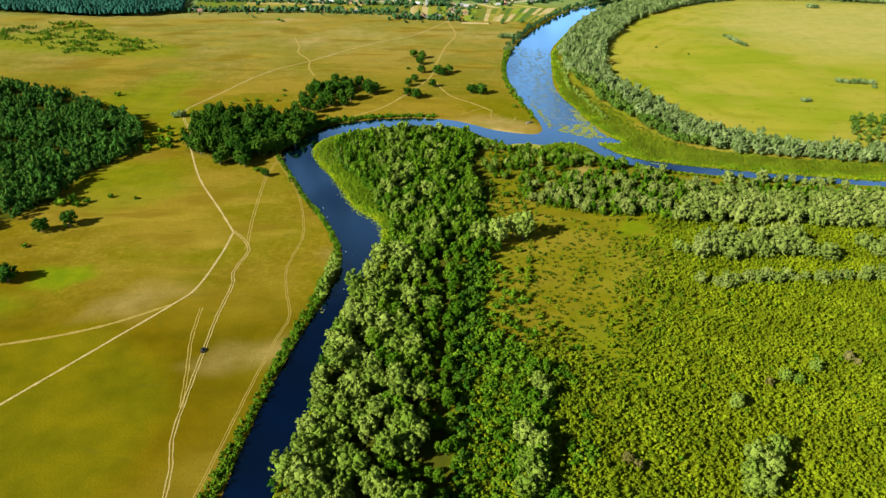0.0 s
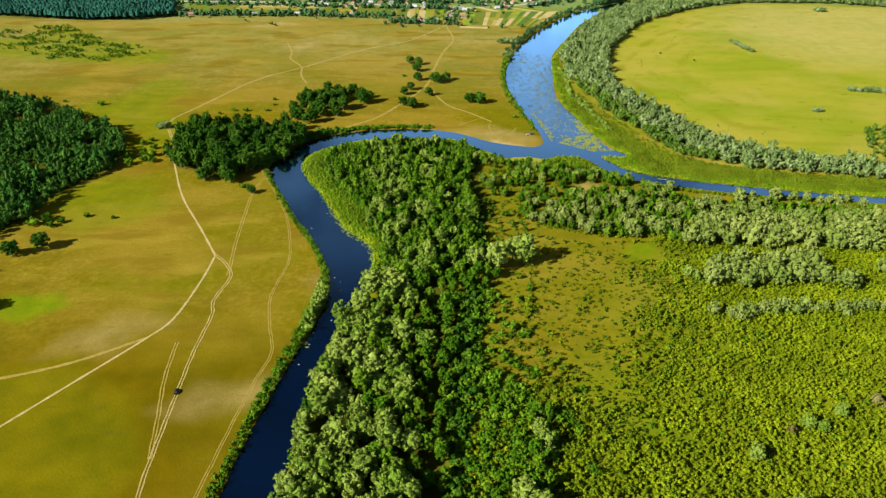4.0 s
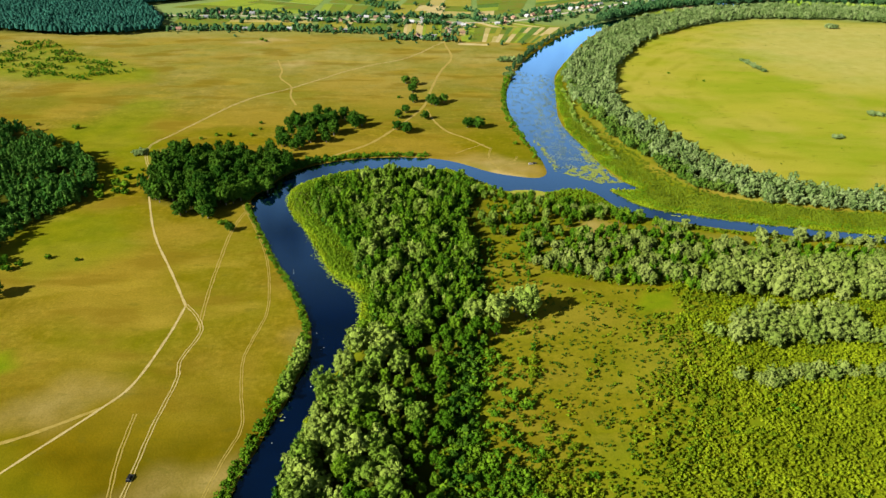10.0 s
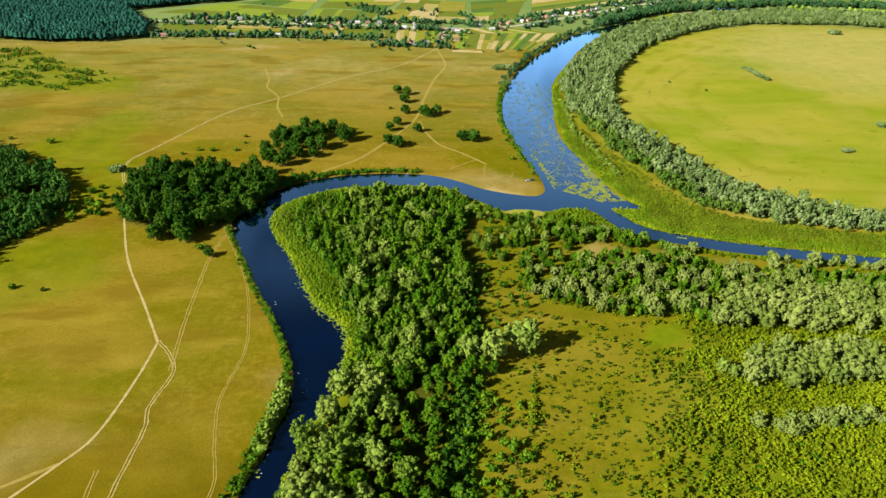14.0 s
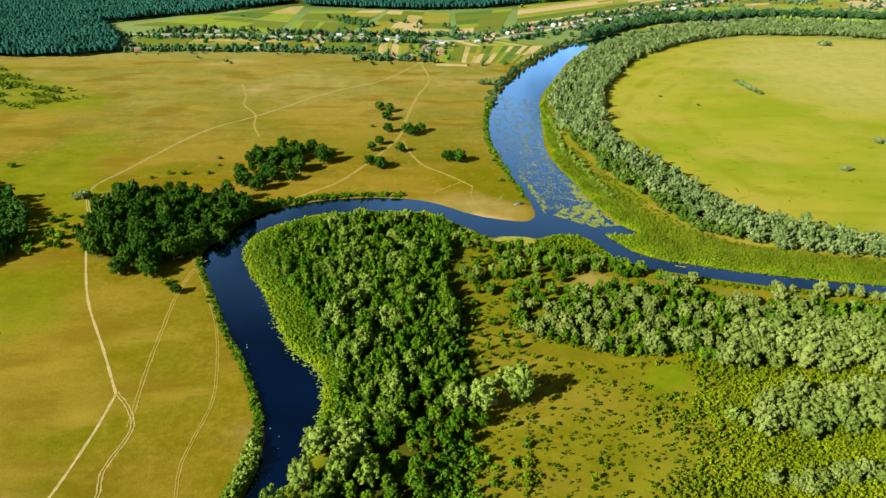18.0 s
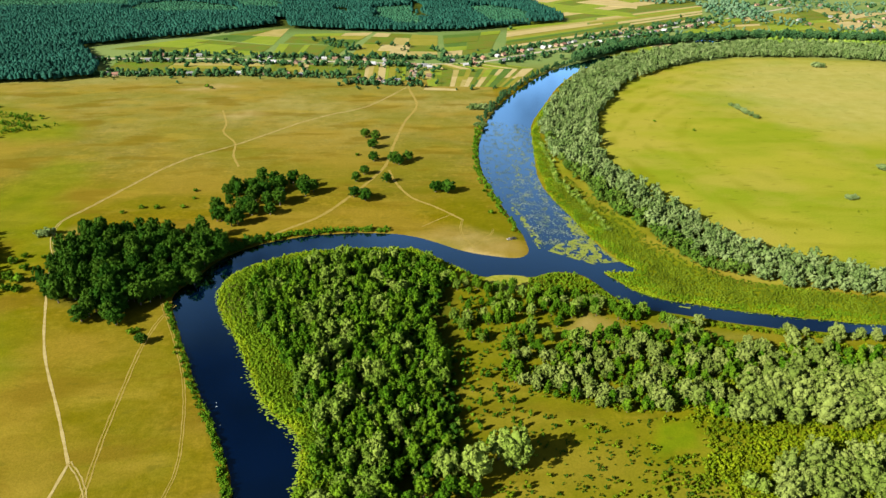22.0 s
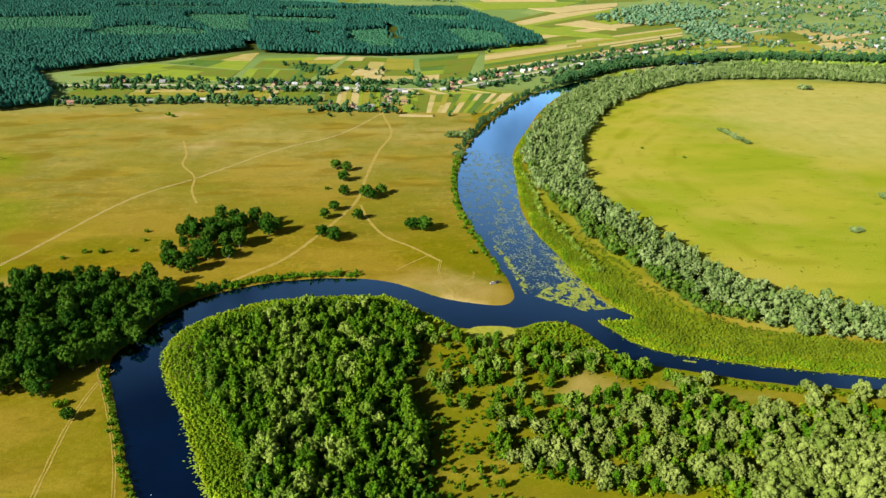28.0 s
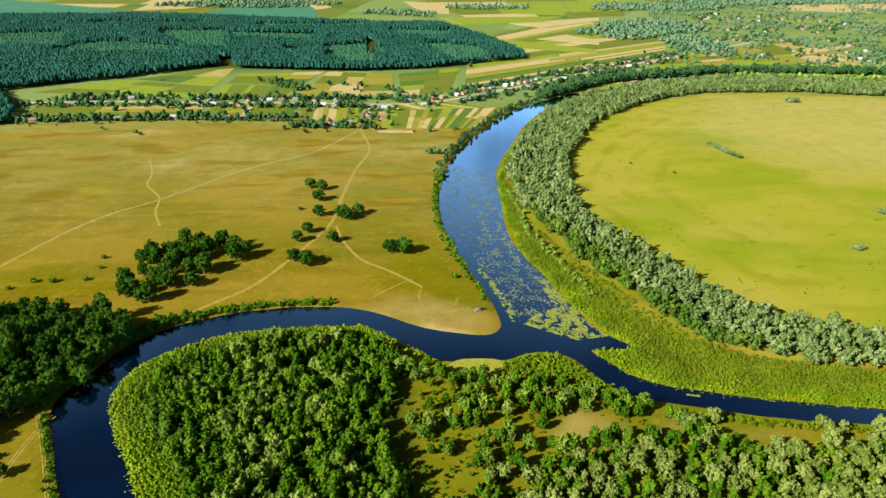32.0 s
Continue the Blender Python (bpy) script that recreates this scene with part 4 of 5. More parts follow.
for x, y in along([(-42, -372), (-44, -400), (-48, -430), (-56, -476)], 3.4, 6, 47):
    sapling.plant(x, y, rng.uniform(0.85, 1.35), "dark green young tree in a line through the scrub", "tree", "scrub trees", rng.uniform(0.8, 1.1))
for x, y, s in ((-10, -443, 1.1), (-6, -447, 0.9), (78, -392, 0.9), (131, -372, 1.0), (134, -376, 0.8)):
    withered.plant(x, y, s, "brownish half-withered bush among green scrub", "bush", "withered bushes")

# scrub: dense and tall to the south and east, thinning to dotted shrubs on golden grass
THICK = [(-30, -500), (0, -420), (14, -370), (40, -320), (45, -290), (62, -250), (72, -212), (255, -205), (215, -300), (160, -400), (110, -490)]
PLAIN = [(-92, -490), (-84, -350), (-74, -270), (-40, -238), (0, -205), (255, -205), (215, -300), (160, -400), (110, -490)]
shrubs = scatter(PLAIN, 2.15, 14, 0.5, 0.98)
sx, sy = shrubs[:, 0], shrubs[:, 1]
shrubs = shrubs[~inside([(42, -207), (68, -207), (62, -232), (38, -232)], sx, sy)]
sx, sy = shrubs[:, 0], shrubs[:, 1]
ragged = 14 * wobble(sx, sy, 17, 2) + 6 * wobble(sx, sy, 6, 5)
deep = np.clip(0.5 - signed(THICK, sx + ragged, sy) / 70, 0, 1)
deep = np.maximum(deep, np.clip((-335 - sy + ragged) / 110, 0, 0.85))
clots = wobble(sx, sy, 9, 4.0) + 0.8 * wobble(sx, sy, 4.5, 1.0)
chance = 0.25 + 0.71 * deep ** 0.8 + 0.10 * clots * (1 - deep)
stays = rng.random(len(shrubs)) < np.clip(chance - 0.22 * np.clip(wobble(sx, sy, 21, 4.0), 0, 1), 0.03, 0.97)
shrubs, deep = shrubs[stays], deep[stays]
sx, sy = shrubs[:, 0], shrubs[:, 1]
leafy = deep + 0.35 * wobble(sx, sy, 13, 7.0) + rng.uniform(-0.3, 0.3, len(shrubs))
tall_zone = np.clip((-330 - sy) / 80, 0, 1) + rng.uniform(-0.3, 0.3, len(shrubs))
forest("scrub", shrubs[(leafy > 0.62) & (tall_zone > 0.5)], SCRUB_SHAPES, SCRUB, 15, (0.5, 1.6), "bright green head-high scrub spreading over the plain", "shrubs", 0.3)
forest("scrub", shrubs[(leafy > 0.62) & (tall_zone <= 0.5)], SCRUB_SHAPES, SCRUB, 115, (0.5, 1.45), "bright green low scrub spreading over the plain", "shrubs", 0.3)
forest("scrub", shrubs[(leafy > 0.25) & (leafy <= 0.62)], SCRUB_SHAPES, SHRUB, 116, (0.45, 1.5), "leafy mid-green shrubs among the scrub", "shrubs", 0.3)
forest("shrubs", shrubs[leafy <= 0.25], SCRUB_SHAPES, OAK, 145, (0.3, 0.85), "small dark green shrubs dotted over golden grass", "shrubs", 0.3)
edge = scatter([(-92, -500), (-88, -349), (-80, -276), (-60, -258), (-56, -275), (-70, -327), (-58, -352), (-28, -372), (-20, -421), (-16, -500)], 3.7, 16, 0.5, 0.85)
edge = np.concatenate([edge, scatter([(-86, -500), (-70, -330), (-52, -262), (-30, -262), (-40, -320), (-10, -360), (14, -420), (20, -500)], 4.6, 18, 0.5, 0.5)])
dark_edge = wobble(edge[:, 0], edge[:, 1], 10, 3.0) - edge[:, 0] / 30 > 1.3
forest("bushes", edge[dark_edge], BUSH_SHAPES, POPLAR, 17, (0.4, 1.1), "bushy green saplings at the edge of the wood", "bushes")
forest("bushes", edge[~dark_edge], BUSH_SHAPES, SHRUB, 19, (0.35, 0.85), "bushy bright green saplings at the edge of the wood", "bushes")
east_floor = scatter([(64, -205), (58, -168), (100, -142), (240, -152), (300, -168), (270, -250), (215, -300), (62, -300)], 3.4, 141, 0.5, 0.9)
forest("scrub", east_floor, SCRUB_SHAPES, SCRUB, 142, (0.6, 1.3), "bright green scrub between the willows", "shrubs")
tall = scatter(THICK, 7.5, 20, 0.5, 0.5)
forest("bushes", tall[1::2], BUSH_SHAPES, POPLAR, 122, (0.25, 0.6), "dark green bushes within the scrub", "bushes")
forest("bushes", tall[::2], BUSH_SHAPES, SHRUB, 22, (0.3, 0.75), "taller dark green bushes within the scrub", "bushes")

# belt of willows round the great meadow: dark green trees by the water, silvery willows behind
BELT = [(168, 492), (122, 405), (94, 340), (72, 270), (68, 200), (72, 140), (84, 90), (90, 52), (105, 22), (114, -10), (120, -38), (135, -53), (158, -70), (186, -83), (220, -92), (300, -106), (350, -112),
        (350, -80), (260, -66), (200, -40), (172, -8), (152, 40), (138, 80), (124, 130), (120, 190), (127, 240), (150, 310), (185, 380), (215, 440),
        (245, 478), (300, 530), (370, 582), (450, 612), (600, 606), (760, 545), (800, 640), (600, 706), (459, 694), (352, 660), (292, 624), (238, 578), (206, 545)]
WATERSIDE = spline([(150, 400), (110, 330), (80, 250), (72, 190), (80, 125), (92, 70), (100, 35), (114, -5), (126, -40), (150, -66)], 4)
belt = scatter(BELT, 6.9, 17, 0.47, 0.97)
front = line_distance(WATERSIDE, belt[:, 0], belt[:, 1])
pale = wobble(belt[:, 0], belt[:, 1], 18, 5.0) * 9 + front + np.clip((belt[:, 1] - 110) * 0.2, 0, 15) > 13
forest("willow_belt", belt[pale], BELT_FAR, BELT_WILLOW, 23, (0.6, 1.12), "grey-green willow belt curving round the great meadow")
forest("broadleaf_belt", belt[~pale], BELT_FAR, BELT_GREEN, 24, (0.6, 1.0), "darker green trees in the willow belt")
forest("bank_bushes", along([(66, 215), (62, 136), (66, 91), (73, 51), (80, 10)], 3.2, 4, 25), BUSH_SHAPES, WILLOW, 26, (0.5, 0.95), "line of grey-green bushes in the reeds", "bushes")
forest("willow_belt", scatter([(300, -62), (330, 10), (375, 15), (380, -60), (350, -80)], 8, 27, 0.45, 0.7), BELT_FAR, BELT_GREEN, 28, (0.4, 0.7), "green trees where the belt widens")

# bushes along the banks
GRASS_EDGE = [(-210, -500), (-203, -460), (-199, -433), (-194, -407), (-190, -375), (-185, -350), (-178, -317), (-171, -268), (-169, -243), (-178, -217), (-189, -190), (-207, -144), (-224, -108), (-241, -80)]
STRIP = GRASS_EDGE + OUTER_NEAR[1:15][::-1]
forest("bank_bushes", scatter(STRIP, 2.1, 29, 0.5, 1, 0.1), BUSH_SHAPES, POPLAR, 30, (0.28, 0.62), "dark green bushes along the river bank", "bushes")
forest("bank_bushes", along([(-168, -244), (-176, -220), (-187, -195), (-201, -169), (-214, -139), (-230, -103), (-240, -80)], 0.7, 2.2, 132, 0.1), BUSH_SHAPES, POPLAR, 133, (0.22, 0.48), "low green bushes along the river bank", "bushes")
forest("bank_bushes", along([(-171, -305), (-169, -290), (-166, -270), (-166, -262)], 1.2, 3.0, 130, 0.1), BUSH_SHAPES, WILLOW, 131, (0.8, 1.35), "grey-green willow bushes on the bank", "bushes")
# bushes added to darken the bank where the oaks' shade falls
forest("bank_bushes", along([(-242, -72), (-233, -46), (-223, -20), (-201, 3), (-190, 8)], 0.8, 4.5, 137, 0.1), BUSH_SHAPES, OAK, 138, (0.5, 1.2), "added dark bushes standing for the oaks' shade on the bank", "bushes")
forest("bank_bushes", along([(-190, 7), (-160, 18), (-112, 21), (-96, 19)], 0.9, 4.0, 31, 0.2), BUSH_SHAPES, POPLAR, 32, (0.4, 0.85), "green bushes along the river bank", "bushes")
FAR_BANK = [(8, 14), (0, 55), (-9, 120), (-10, 180), (-2, 240), (10, 289), (25, 338), (54, 402), (95, 478), (139, 542), (185, 584)]
forest("bank_bushes", along(FAR_BANK[:6], 1.7, 4.0, 33, 0.2), BUSH_SHAPES, POPLAR, 34, (0.4, 0.8), "green bushes along the river bank", "bushes")
forest("bank_trees", along(FAR_BANK[5:], 2.6, 6.0, 35, 0.5), YOUNG_FAR, GARDEN, 36, (0.6, 1.0), "dark green trees along the far bank")
forest("bank_trees", along([(190, 590), (232, 628), (292, 680), (350, 712), (459, 748), (600, 764), (900, 720)], 1.6, 16, 37, 2), OAK_FAR[:2], GARDEN, 38, (0.75, 1.2), "dark trees lining the far river")
forest("bank_trees", scatter([(460, 770), (600, 775), (900, 740), (1300, 640), (1300, 700), (900, 800), (600, 815), (470, 800)], 11, 39, 0.45, 0.7), FAR_ROUND, WILLOW, 44, (0.55, 0.9), "grey-green trees beyond the far river")
forest("bank_trees", along([(560, 704), (640, 700), (720, 686), (820, 668), (930, 646), (1100, 600)], 1.8, 12, 137, 1), FAR_ROUND, WILLOW, 138, (0.8, 1.2), "grey-green trees before the far river")
fringe = scatter(INNER_NEAR[:22] + [(-105, -245), (-116, -215), (-134, -178), (-152, -128), (-178, -88), (-178, -62), (-160, -42), (-130, -30), (-85, -30), (-60, -45)], 1.7, 26, 0.5, 1, 0.3)
wet_side = signed(RIVER, fringe[:, 0], fringe[:, 1]) + 3 * wobble(fringe[:, 0], fringe[:, 1], 8, 2.0) < 3.2
forest("reeds", fringe[wet_side], REED_SHAPES, REED, 27, (0.6, 1.3), "yellow-green reeds and sallow fringing the water", "reeds")
inland = signed(RIVER, fringe[:, 0], fringe[:, 1]) > 11
forest("sallow_thicket", fringe[~wet_side & ~inland], REED_SHAPES, SALLOW, 128, (0.7, 1.4), "smooth green sallow thicket behind the reeds", "shrubs")
forest("sallow_thicket", fringe[~wet_side & inland], SCRUB_SHAPES, SALLOW, 127, (0.6, 1.25), "bright green sallow thicket behind the reeds", "shrubs")
forest("dry_reeds", scatter([(-206, -58), (-188, -56), (-178, -92), (-188, -104), (-200, -92)], 1.8, 401, 0.5, 0.75, 0.5), REED_SHAPES, DEAD, 402, (0.5, 1.0), "brownish dry reeds at the tip of the loop", "reeds")
forest("bank_bushes", along(INNER_NEAR[20:29], 1.5, 3.5, 45, 0.1), BUSH_SHAPES, SCRUB, 46, (0.35, 0.7), "bright green bushes overhanging the water", "bushes")
EAST_REEDS = [(46, 80), (58, 20), (74, -34), (60, -54), (62, -64), (72, -82), (95, -97), (131, -110), (230, -133), (370, -152), (370, -112), (230, -94), (156, -71), (128, -52), (115, -46), (98, -10), (88, 22), (76, 58), (67, 92), (65, 140), (66, 210), (70, 270),
              (110, 372), (98, 370), (60, 255), (53, 200)]
forest("reeds", scatter([(63, 130), (72, 125), (80, 90), (102, 24), (111, -10), (125, -42), (142, -58), (120, -50), (115, -46), (98, -10), (76, 58), (67, 92)], 2.4, 146, 0.5, 0.6, 0.3), REED_SHAPES, MARSH, 149, (0.4, 1.0), "sparse reeds in the dry strip", "reeds")
bed = scatter(EAST_REEDS, 2.3, 28, 0.5, 0.95, 0.3)
lush = signed(RIVER, bed[:, 0], bed[:, 1]) + 6 * wobble(bed[:, 0], bed[:, 1], 11, 3.0)
forest("reeds", bed[lush < 3.5], REED_SHAPES, REED, 47, (0.4, 1.0), "yellow-green reeds at the water's edge", "reeds")
forest("reeds", bed[(lush >= 3.5) & (lush < 11)], REED_SHAPES, SALLOW, 147, (0.4, 1.1), "green reed bed between river and willow belt", "reeds")
forest("marsh_thicket", bed[lush >= 11], REED_SHAPES, MARSH, 148, (0.5, 1.1), "olive green marsh thicket below the willow belt", "shrubs")

# oak groves on the meadow
GROVE = [(-326, -74), (-299, -80), (-289, -96), (-269, -102), (-255, -86), (-243, -72), (-231, -50), (-220, -24), (-210, -8), (-218, 4), (-243, 14), (-288, 24), (-330, 24), (-332, 0),
         (-333, -24), (-332, -46)]
for x, y in scatter(GROVE, 8.0, 30, 0.44, 1, 1.5):
    oak.plant(x, y, rng.uniform(0.65, 1.15), "broad dark green oak in a dense grove", "tree", "oak grove", rng.uniform(0.9, 1.45))
for x, y in scatter([(-244, 44), (-221, 30), (-198, 36), (-176, 72), (-160, 98), (-164, 114), (-197, 124), (-236, 112), (-240, 86), (-245, 64)], 11.0, 31, 0.5, 0.85):
    oak.plant(x, y, rng.uniform(0.85, 1.25), "dark green oak in a loose grove", "tree", "loose oak grove", rng.uniform(0.85, 1.1))
for x, y, s in ((-54, 96, 0.75), (-43, 94, 0.85), (-48, 99, 0.6), (-91, 168, 0.85), (-86, 164, 0.7), (-77, 175, 0.7), (-122, 246, 0.7), (-111, 240, 0.7), (-113, 212, 0.75), (-111, 175, 0.7),
                (-119, 140, 0.65), (-126, 123, 0.65), (-98, 120, 0.62), (-126, 88, 0.7), (-116, 80, 0.8), (-115, 87, 0.55), (-228, -56, 0.8), (-242, -124, 0.5), (-264, -103, 0.8), (-287, -98, 0.85), (-370, -210, 0.85), (-386, -219, 0.8), (-377, -285, 0.9), (-384, -284, 0.8)):
    oak.plant(x, y, s * 1.5, "single round dark green oak on the dry meadow", "tree", "lone oaks", 0.72)
sallow.plant(-358, 24, 1.1, "round grey-green willow beside the track", "bush")
sallow.plant(-364, 22, 0.9, "round grey-green willow beside the track", "bush")
for x, y, s in ((-267, 106, 0.7), (-269, 71, 0.8), (-290, 70, 0.9), (-303, 71, 0.8), (-316, 62, 0.7), (-264, 89, 0.6), (-128, 191, 0.7), (-10, 49, 0.8), (-252, -113, 0.9), (-249, -111, 0.7), (-358, -163, 0.8),
                (-337, -166, 0.6), (-388, -241, 0.8), (-449, 91, 1.2), (-492, 101, 0.7), (-338, 455, 1.1), (-331, 448, 0.9), (211, 290, 0.6), (245, 256, 0.6)):
    bush.plant(x, y, s, "small dark green bush on the open meadow", "bush", "meadow bushes")
for x, y, s in ((-365, -20, 1.2), (-360, -12, 0.9), (-352, -30, 1.1), (-358, -42, 1.4), (-349, -47, 1.5),
                (-344, -60, 1.3), (-352, -58, 1.2), (-362, -66, 1.5), (-368, -52, 1.5), (-378, -178, 1.2), (-373, -172, 1.0), (-386, -168, 1.4), (-392, -176, 1.5), (-340, 0, 0.6), (-346, -14, 0.7)):
    bush.plant(x, y, s, "dark green bush at the edge of the plantation", "bush", "plantation bushes")
for x, y, s in ((329, 350, 0.8), (332, 342, 1.0), (331, 334, 0.9), (334, 326, 1.0), (333, 317, 1.1), (336, 309, 1.0), (338, 300, 0.9), (385, 133, 1.1), (393, 131, 1.0), (401, 130, 1.1), (410, 128, 1.2), (420, 126, 1.1),
                (311, 65, 0.9), (317, 66, 0.8), (548, 547, 1.6), (556, 545, 1.3), (416, 112, 0.7), (3, 346, 1.3), (10, 345, 1.4), (18, 346, 1.4), (26, 346, 1.2), (9, 276, 1.3), (3, 280, 1.0)):
    sallow.plant(x, y, s, "low clump of grey-green willow on the meadow", "bush", "meadow willow clumps", 0.8)
hollow = scatter([(-760, 330), (-740, 400), (-679, 440), (-636, 445), (-564, 373), (-449, 294), (-481, 252), (-598, 267), (-641, 310)], 5.0, 48, 0.5, 0.8)
hollow = hollow[wobble(hollow[:, 0], hollow[:, 1] * 1.8, 19, 2.0) + 0.6 * wobble(hollow[:, 0], hollow[:, 1], 7, 4.0) > 0.05]
forest("meadow_scrub", hollow, SCRUB_SHAPES, POPLAR, 49, (0.9, 2.3),
       "dark green bushes scattered over a green hollow", "bushes")

# sedge tufts in arcs over the great meadow
sedge = scatter(RING, 6.0, 421, 0.5, 0.5)
depth = -signed(spline(RING, 3, True), sedge[:, 0], sedge[:, 1]) + 10 * wobble(sedge[:, 0], sedge[:, 1], 60, 2.0)
sedge = sedge[(np.sin(depth / 7.0) > 0.72) & (wobble(sedge[:, 0], sedge[:, 1], 24, 6.0) > 0.1) & (depth < 170) & (depth > 16)]
forest("sedge_tufts", sedge, SCRUB_SHAPES, MARSH, 422, (0.25, 0.6), "low dark green sedge tufts in arcs over the meadow", "grass", 0.2)

# pine plantation with an uneven canopy
PLANT = [(-645, 140), (-602, 125), (-553, 106), (-503, 82), (-454, 52), (-413, 20), (-386, -14), (-370, -48), (-370, -75), (-384, -96), (-393, -117), (-398, -144), (-396, -166),
         (-408, -185), (-417, -205), (-440, -240)]
pines = scatter(PLANT, 4.7, 32, 0.45)
rides = wobble(pines[:, 0], pines[:, 1], 19, 3.0)
bumps = wobble(pines[:, 0], pines[:, 1], 27, 5.0)
forest("pine_plantation", pines[(rides > -0.55) & (bumps > 0)], PINE_SHAPES, PINE, 33, (0.9, 1.4), "dense green pine plantation", "trees", 0.25)
forest("pine_plantation", pines[(rides > -0.55) & (bumps <= 0)], PINE_SHAPES, PINE, 34, (0.65, 1.0), "lower part of the dense pine plantation", "trees", 0.25)

# ---- floating leaves on the water ----
PAD = plain("lily_leaves", (0.070, 0.108, 0.028), (0.135, 0.165, 0.060), 0.6, 0.4)
ALGAE = plain("algae_mat", (0.14, 0.175, 0.018), (0.215, 0.235, 0.040), 0.4, 0.7)
LILY = plain("bank_lilies", (0.12, 0.19, 0.010), (0.20, 0.25, 0.022), 0.4, 0.6)
PALE_PAD = plain("pale_lilies", (0.34, 0.40, 0.36), (0.42, 0.48, 0.42), 0.6, 0.5)


def afloat(name, places, mat, seed, size, label):
    """Many flat, uneven leaves on the water, no two at one height."""
    rng = np.random.default_rng(seed)
    k = signed(RIVER, places[:, 0], places[:, 1]) < -0.2
    p = places[k]
    n, m = len(p), 7
    a = np.arange(m) / m * 2 * math.pi
    r = rng.uniform(*size, n)[:, None] * rng.uniform(0.55, 1.2, (n, m))
    turn = rng.uniform(0, 6.28, n)[:, None]
    v = np.empty((n, m + 1, 3))
    v[:, :m, 0], v[:, :m, 1] = p[:, :1] + r * np.cos(a) * 1.25, p[:, 1:] + r * np.sin(a) * 0.8
    v[:, m, :2] = p
    v[:, :, 2] = -0.47 + rng.uniform(0, 0.06, n)[:, None]
    v[:, m, 2] += 0.01
    i = np.arange(m)
    t = np.stack([i, (i + 1) % m, np.full(m, m)], 1)[None] + ((m + 1) * np.arange(n))[:, None, None]
    return tagged(new(name, mesh_of(name, v.reshape(-1, 3), t.reshape(-1, 3), [mat])), label, "water plants", kind="stuff")


def wet(poly, spacing, seed, keep):
    rng = np.random.default_rng(seed)
    p = np.asarray(poly, float)
    n = int((np.ptp(p[:, 0]) * np.ptp(p[:, 1])) / spacing ** 2)
    q = np.stack([rng.uniform(p[:, 0].min(), p[:, 0].max(), n), rng.uniform(p[:, 1].min(), p[:, 1].max(), n)], 1)
    q = q[inside(p, q[:, 0], q[:, 1])]
    lumps = np.array([noise.noise((x * 0.16, y * 0.11, seed)) + 0.7 * noise.noise((x * 0.5, y * 0.3, seed)) for x, y in q]) * 1.5
    return q[(lumps > keep) & (rng.random(len(q)) < 0.35 + np.clip(lumps - keep, 0, 1))]


REACH = [(-6, 180), (-3, 108), (8, 60), (14, 20), (18, -8), (29, -20), (48, -14), (66, -36), (74, -33), (64, -5), (57, 30), (48, 80), (44, 115), (48, 156), (55, 211), (66, 280), (20, 300)]
afloat("water_lilies", wet(REACH, 0.8, 50, 0.10), PAD, 51, (0.18, 0.48), "green water lilies drifting over the river mouth")
# pale flakes added on the water as the clouds' painted reflection
REFLECTION = plain("pale_cloud_reflection", (0.17, 0.21, 0.10), (0.26, 0.29, 0.17), 0.3, 0.35)
afloat("cloud_reflection", wet([(10, 70), (16, 15), (24, -8), (44, -12), (60, -20), (58, 20), (48, 80), (46, 130), (20, 130)], 1.3, 150, 0.0), REFLECTION, 151, (0.2, 0.6), "pale grey-green flakes painting the clouds' reflection over the river mouth")
afloat("algae_mat", wet([(49, 40), (50, 16), (50, 0), (33, -9), (25, -18), (42, -31), (54, -40), (70, -38), (80, -36), (68, 6), (59, 38)], 0.48, 52, -0.25), ALGAE, 53, (0.22, 0.7), "yellow-green algae mat along the reeds")
afloat("algae_mat", wet([(8, 60), (15, 20), (18, -14), (22, -18), (22, 5), (16, 40), (11, 62)], 0.8, 54, 0.0), ALGAE, 55, (0.4, 1.0), "yellow-green algae band off the spit")
afloat("algae_mat", wet([(20, 300), (62, 270), (55, 211), (47, 156), (44, 115), (46, 85), (25, 110), (18, 180)], 1.5, 56, 0.35), ALGAE, 57, (0.3, 0.9), "thin algae film on the river")
afloat("water_lilies", along(INNER_NEAR[8:28], 0.35, 2.6, 58, -6.0), LILY, 59, (0.3, 0.8), "yellow-green lilies along the inner bank")
afloat("water_lilies", along(INNER_NEAR[16:21], 0.25, 4.5, 60, -6.0), LILY, 61, (0.3, 0.8), "yellow-green lilies along the inner bank")
afloat("pale_lilies", along([(-186, -180), (-172, -230), (-156, -262), (-160, -300), (-172, -338)], 9, 5.0, 62, -30.0), PALE_PAD, 63, (0.2, 0.45), "pale floating leaves on dark water")
afloat("water_lilies", along(ARM[:7], 1.2, 3.0, 64, -9.0), LILY, 65, (0.3, 0.8), "yellow-green lilies along the side arm")
afloat("water_lilies", np.array([[-170, -318], [-169, -317], [-171, -319], [-168, -321], [98, -99], [100, -100], [102, -100.5], [103, -101]]), ALGAE, 66, (0.8, 1.4), "small yellow-green lily patch")
LILY_BAY = [(-28, -61), (-22, -54), (-8, -54), (2, -57), (2, -66), (-6, -75), (-17, -74)]
bay = np.array(LILY_BAY, float)
bay_verts = np.vstack([np.c_[spline(LILY_BAY, 4, True), np.full(4 * len(LILY_BAY), 0.10)], [[bay[:, 0].mean(), bay[:, 1].mean(), 0.16]]])
m = len(bay_verts) - 1
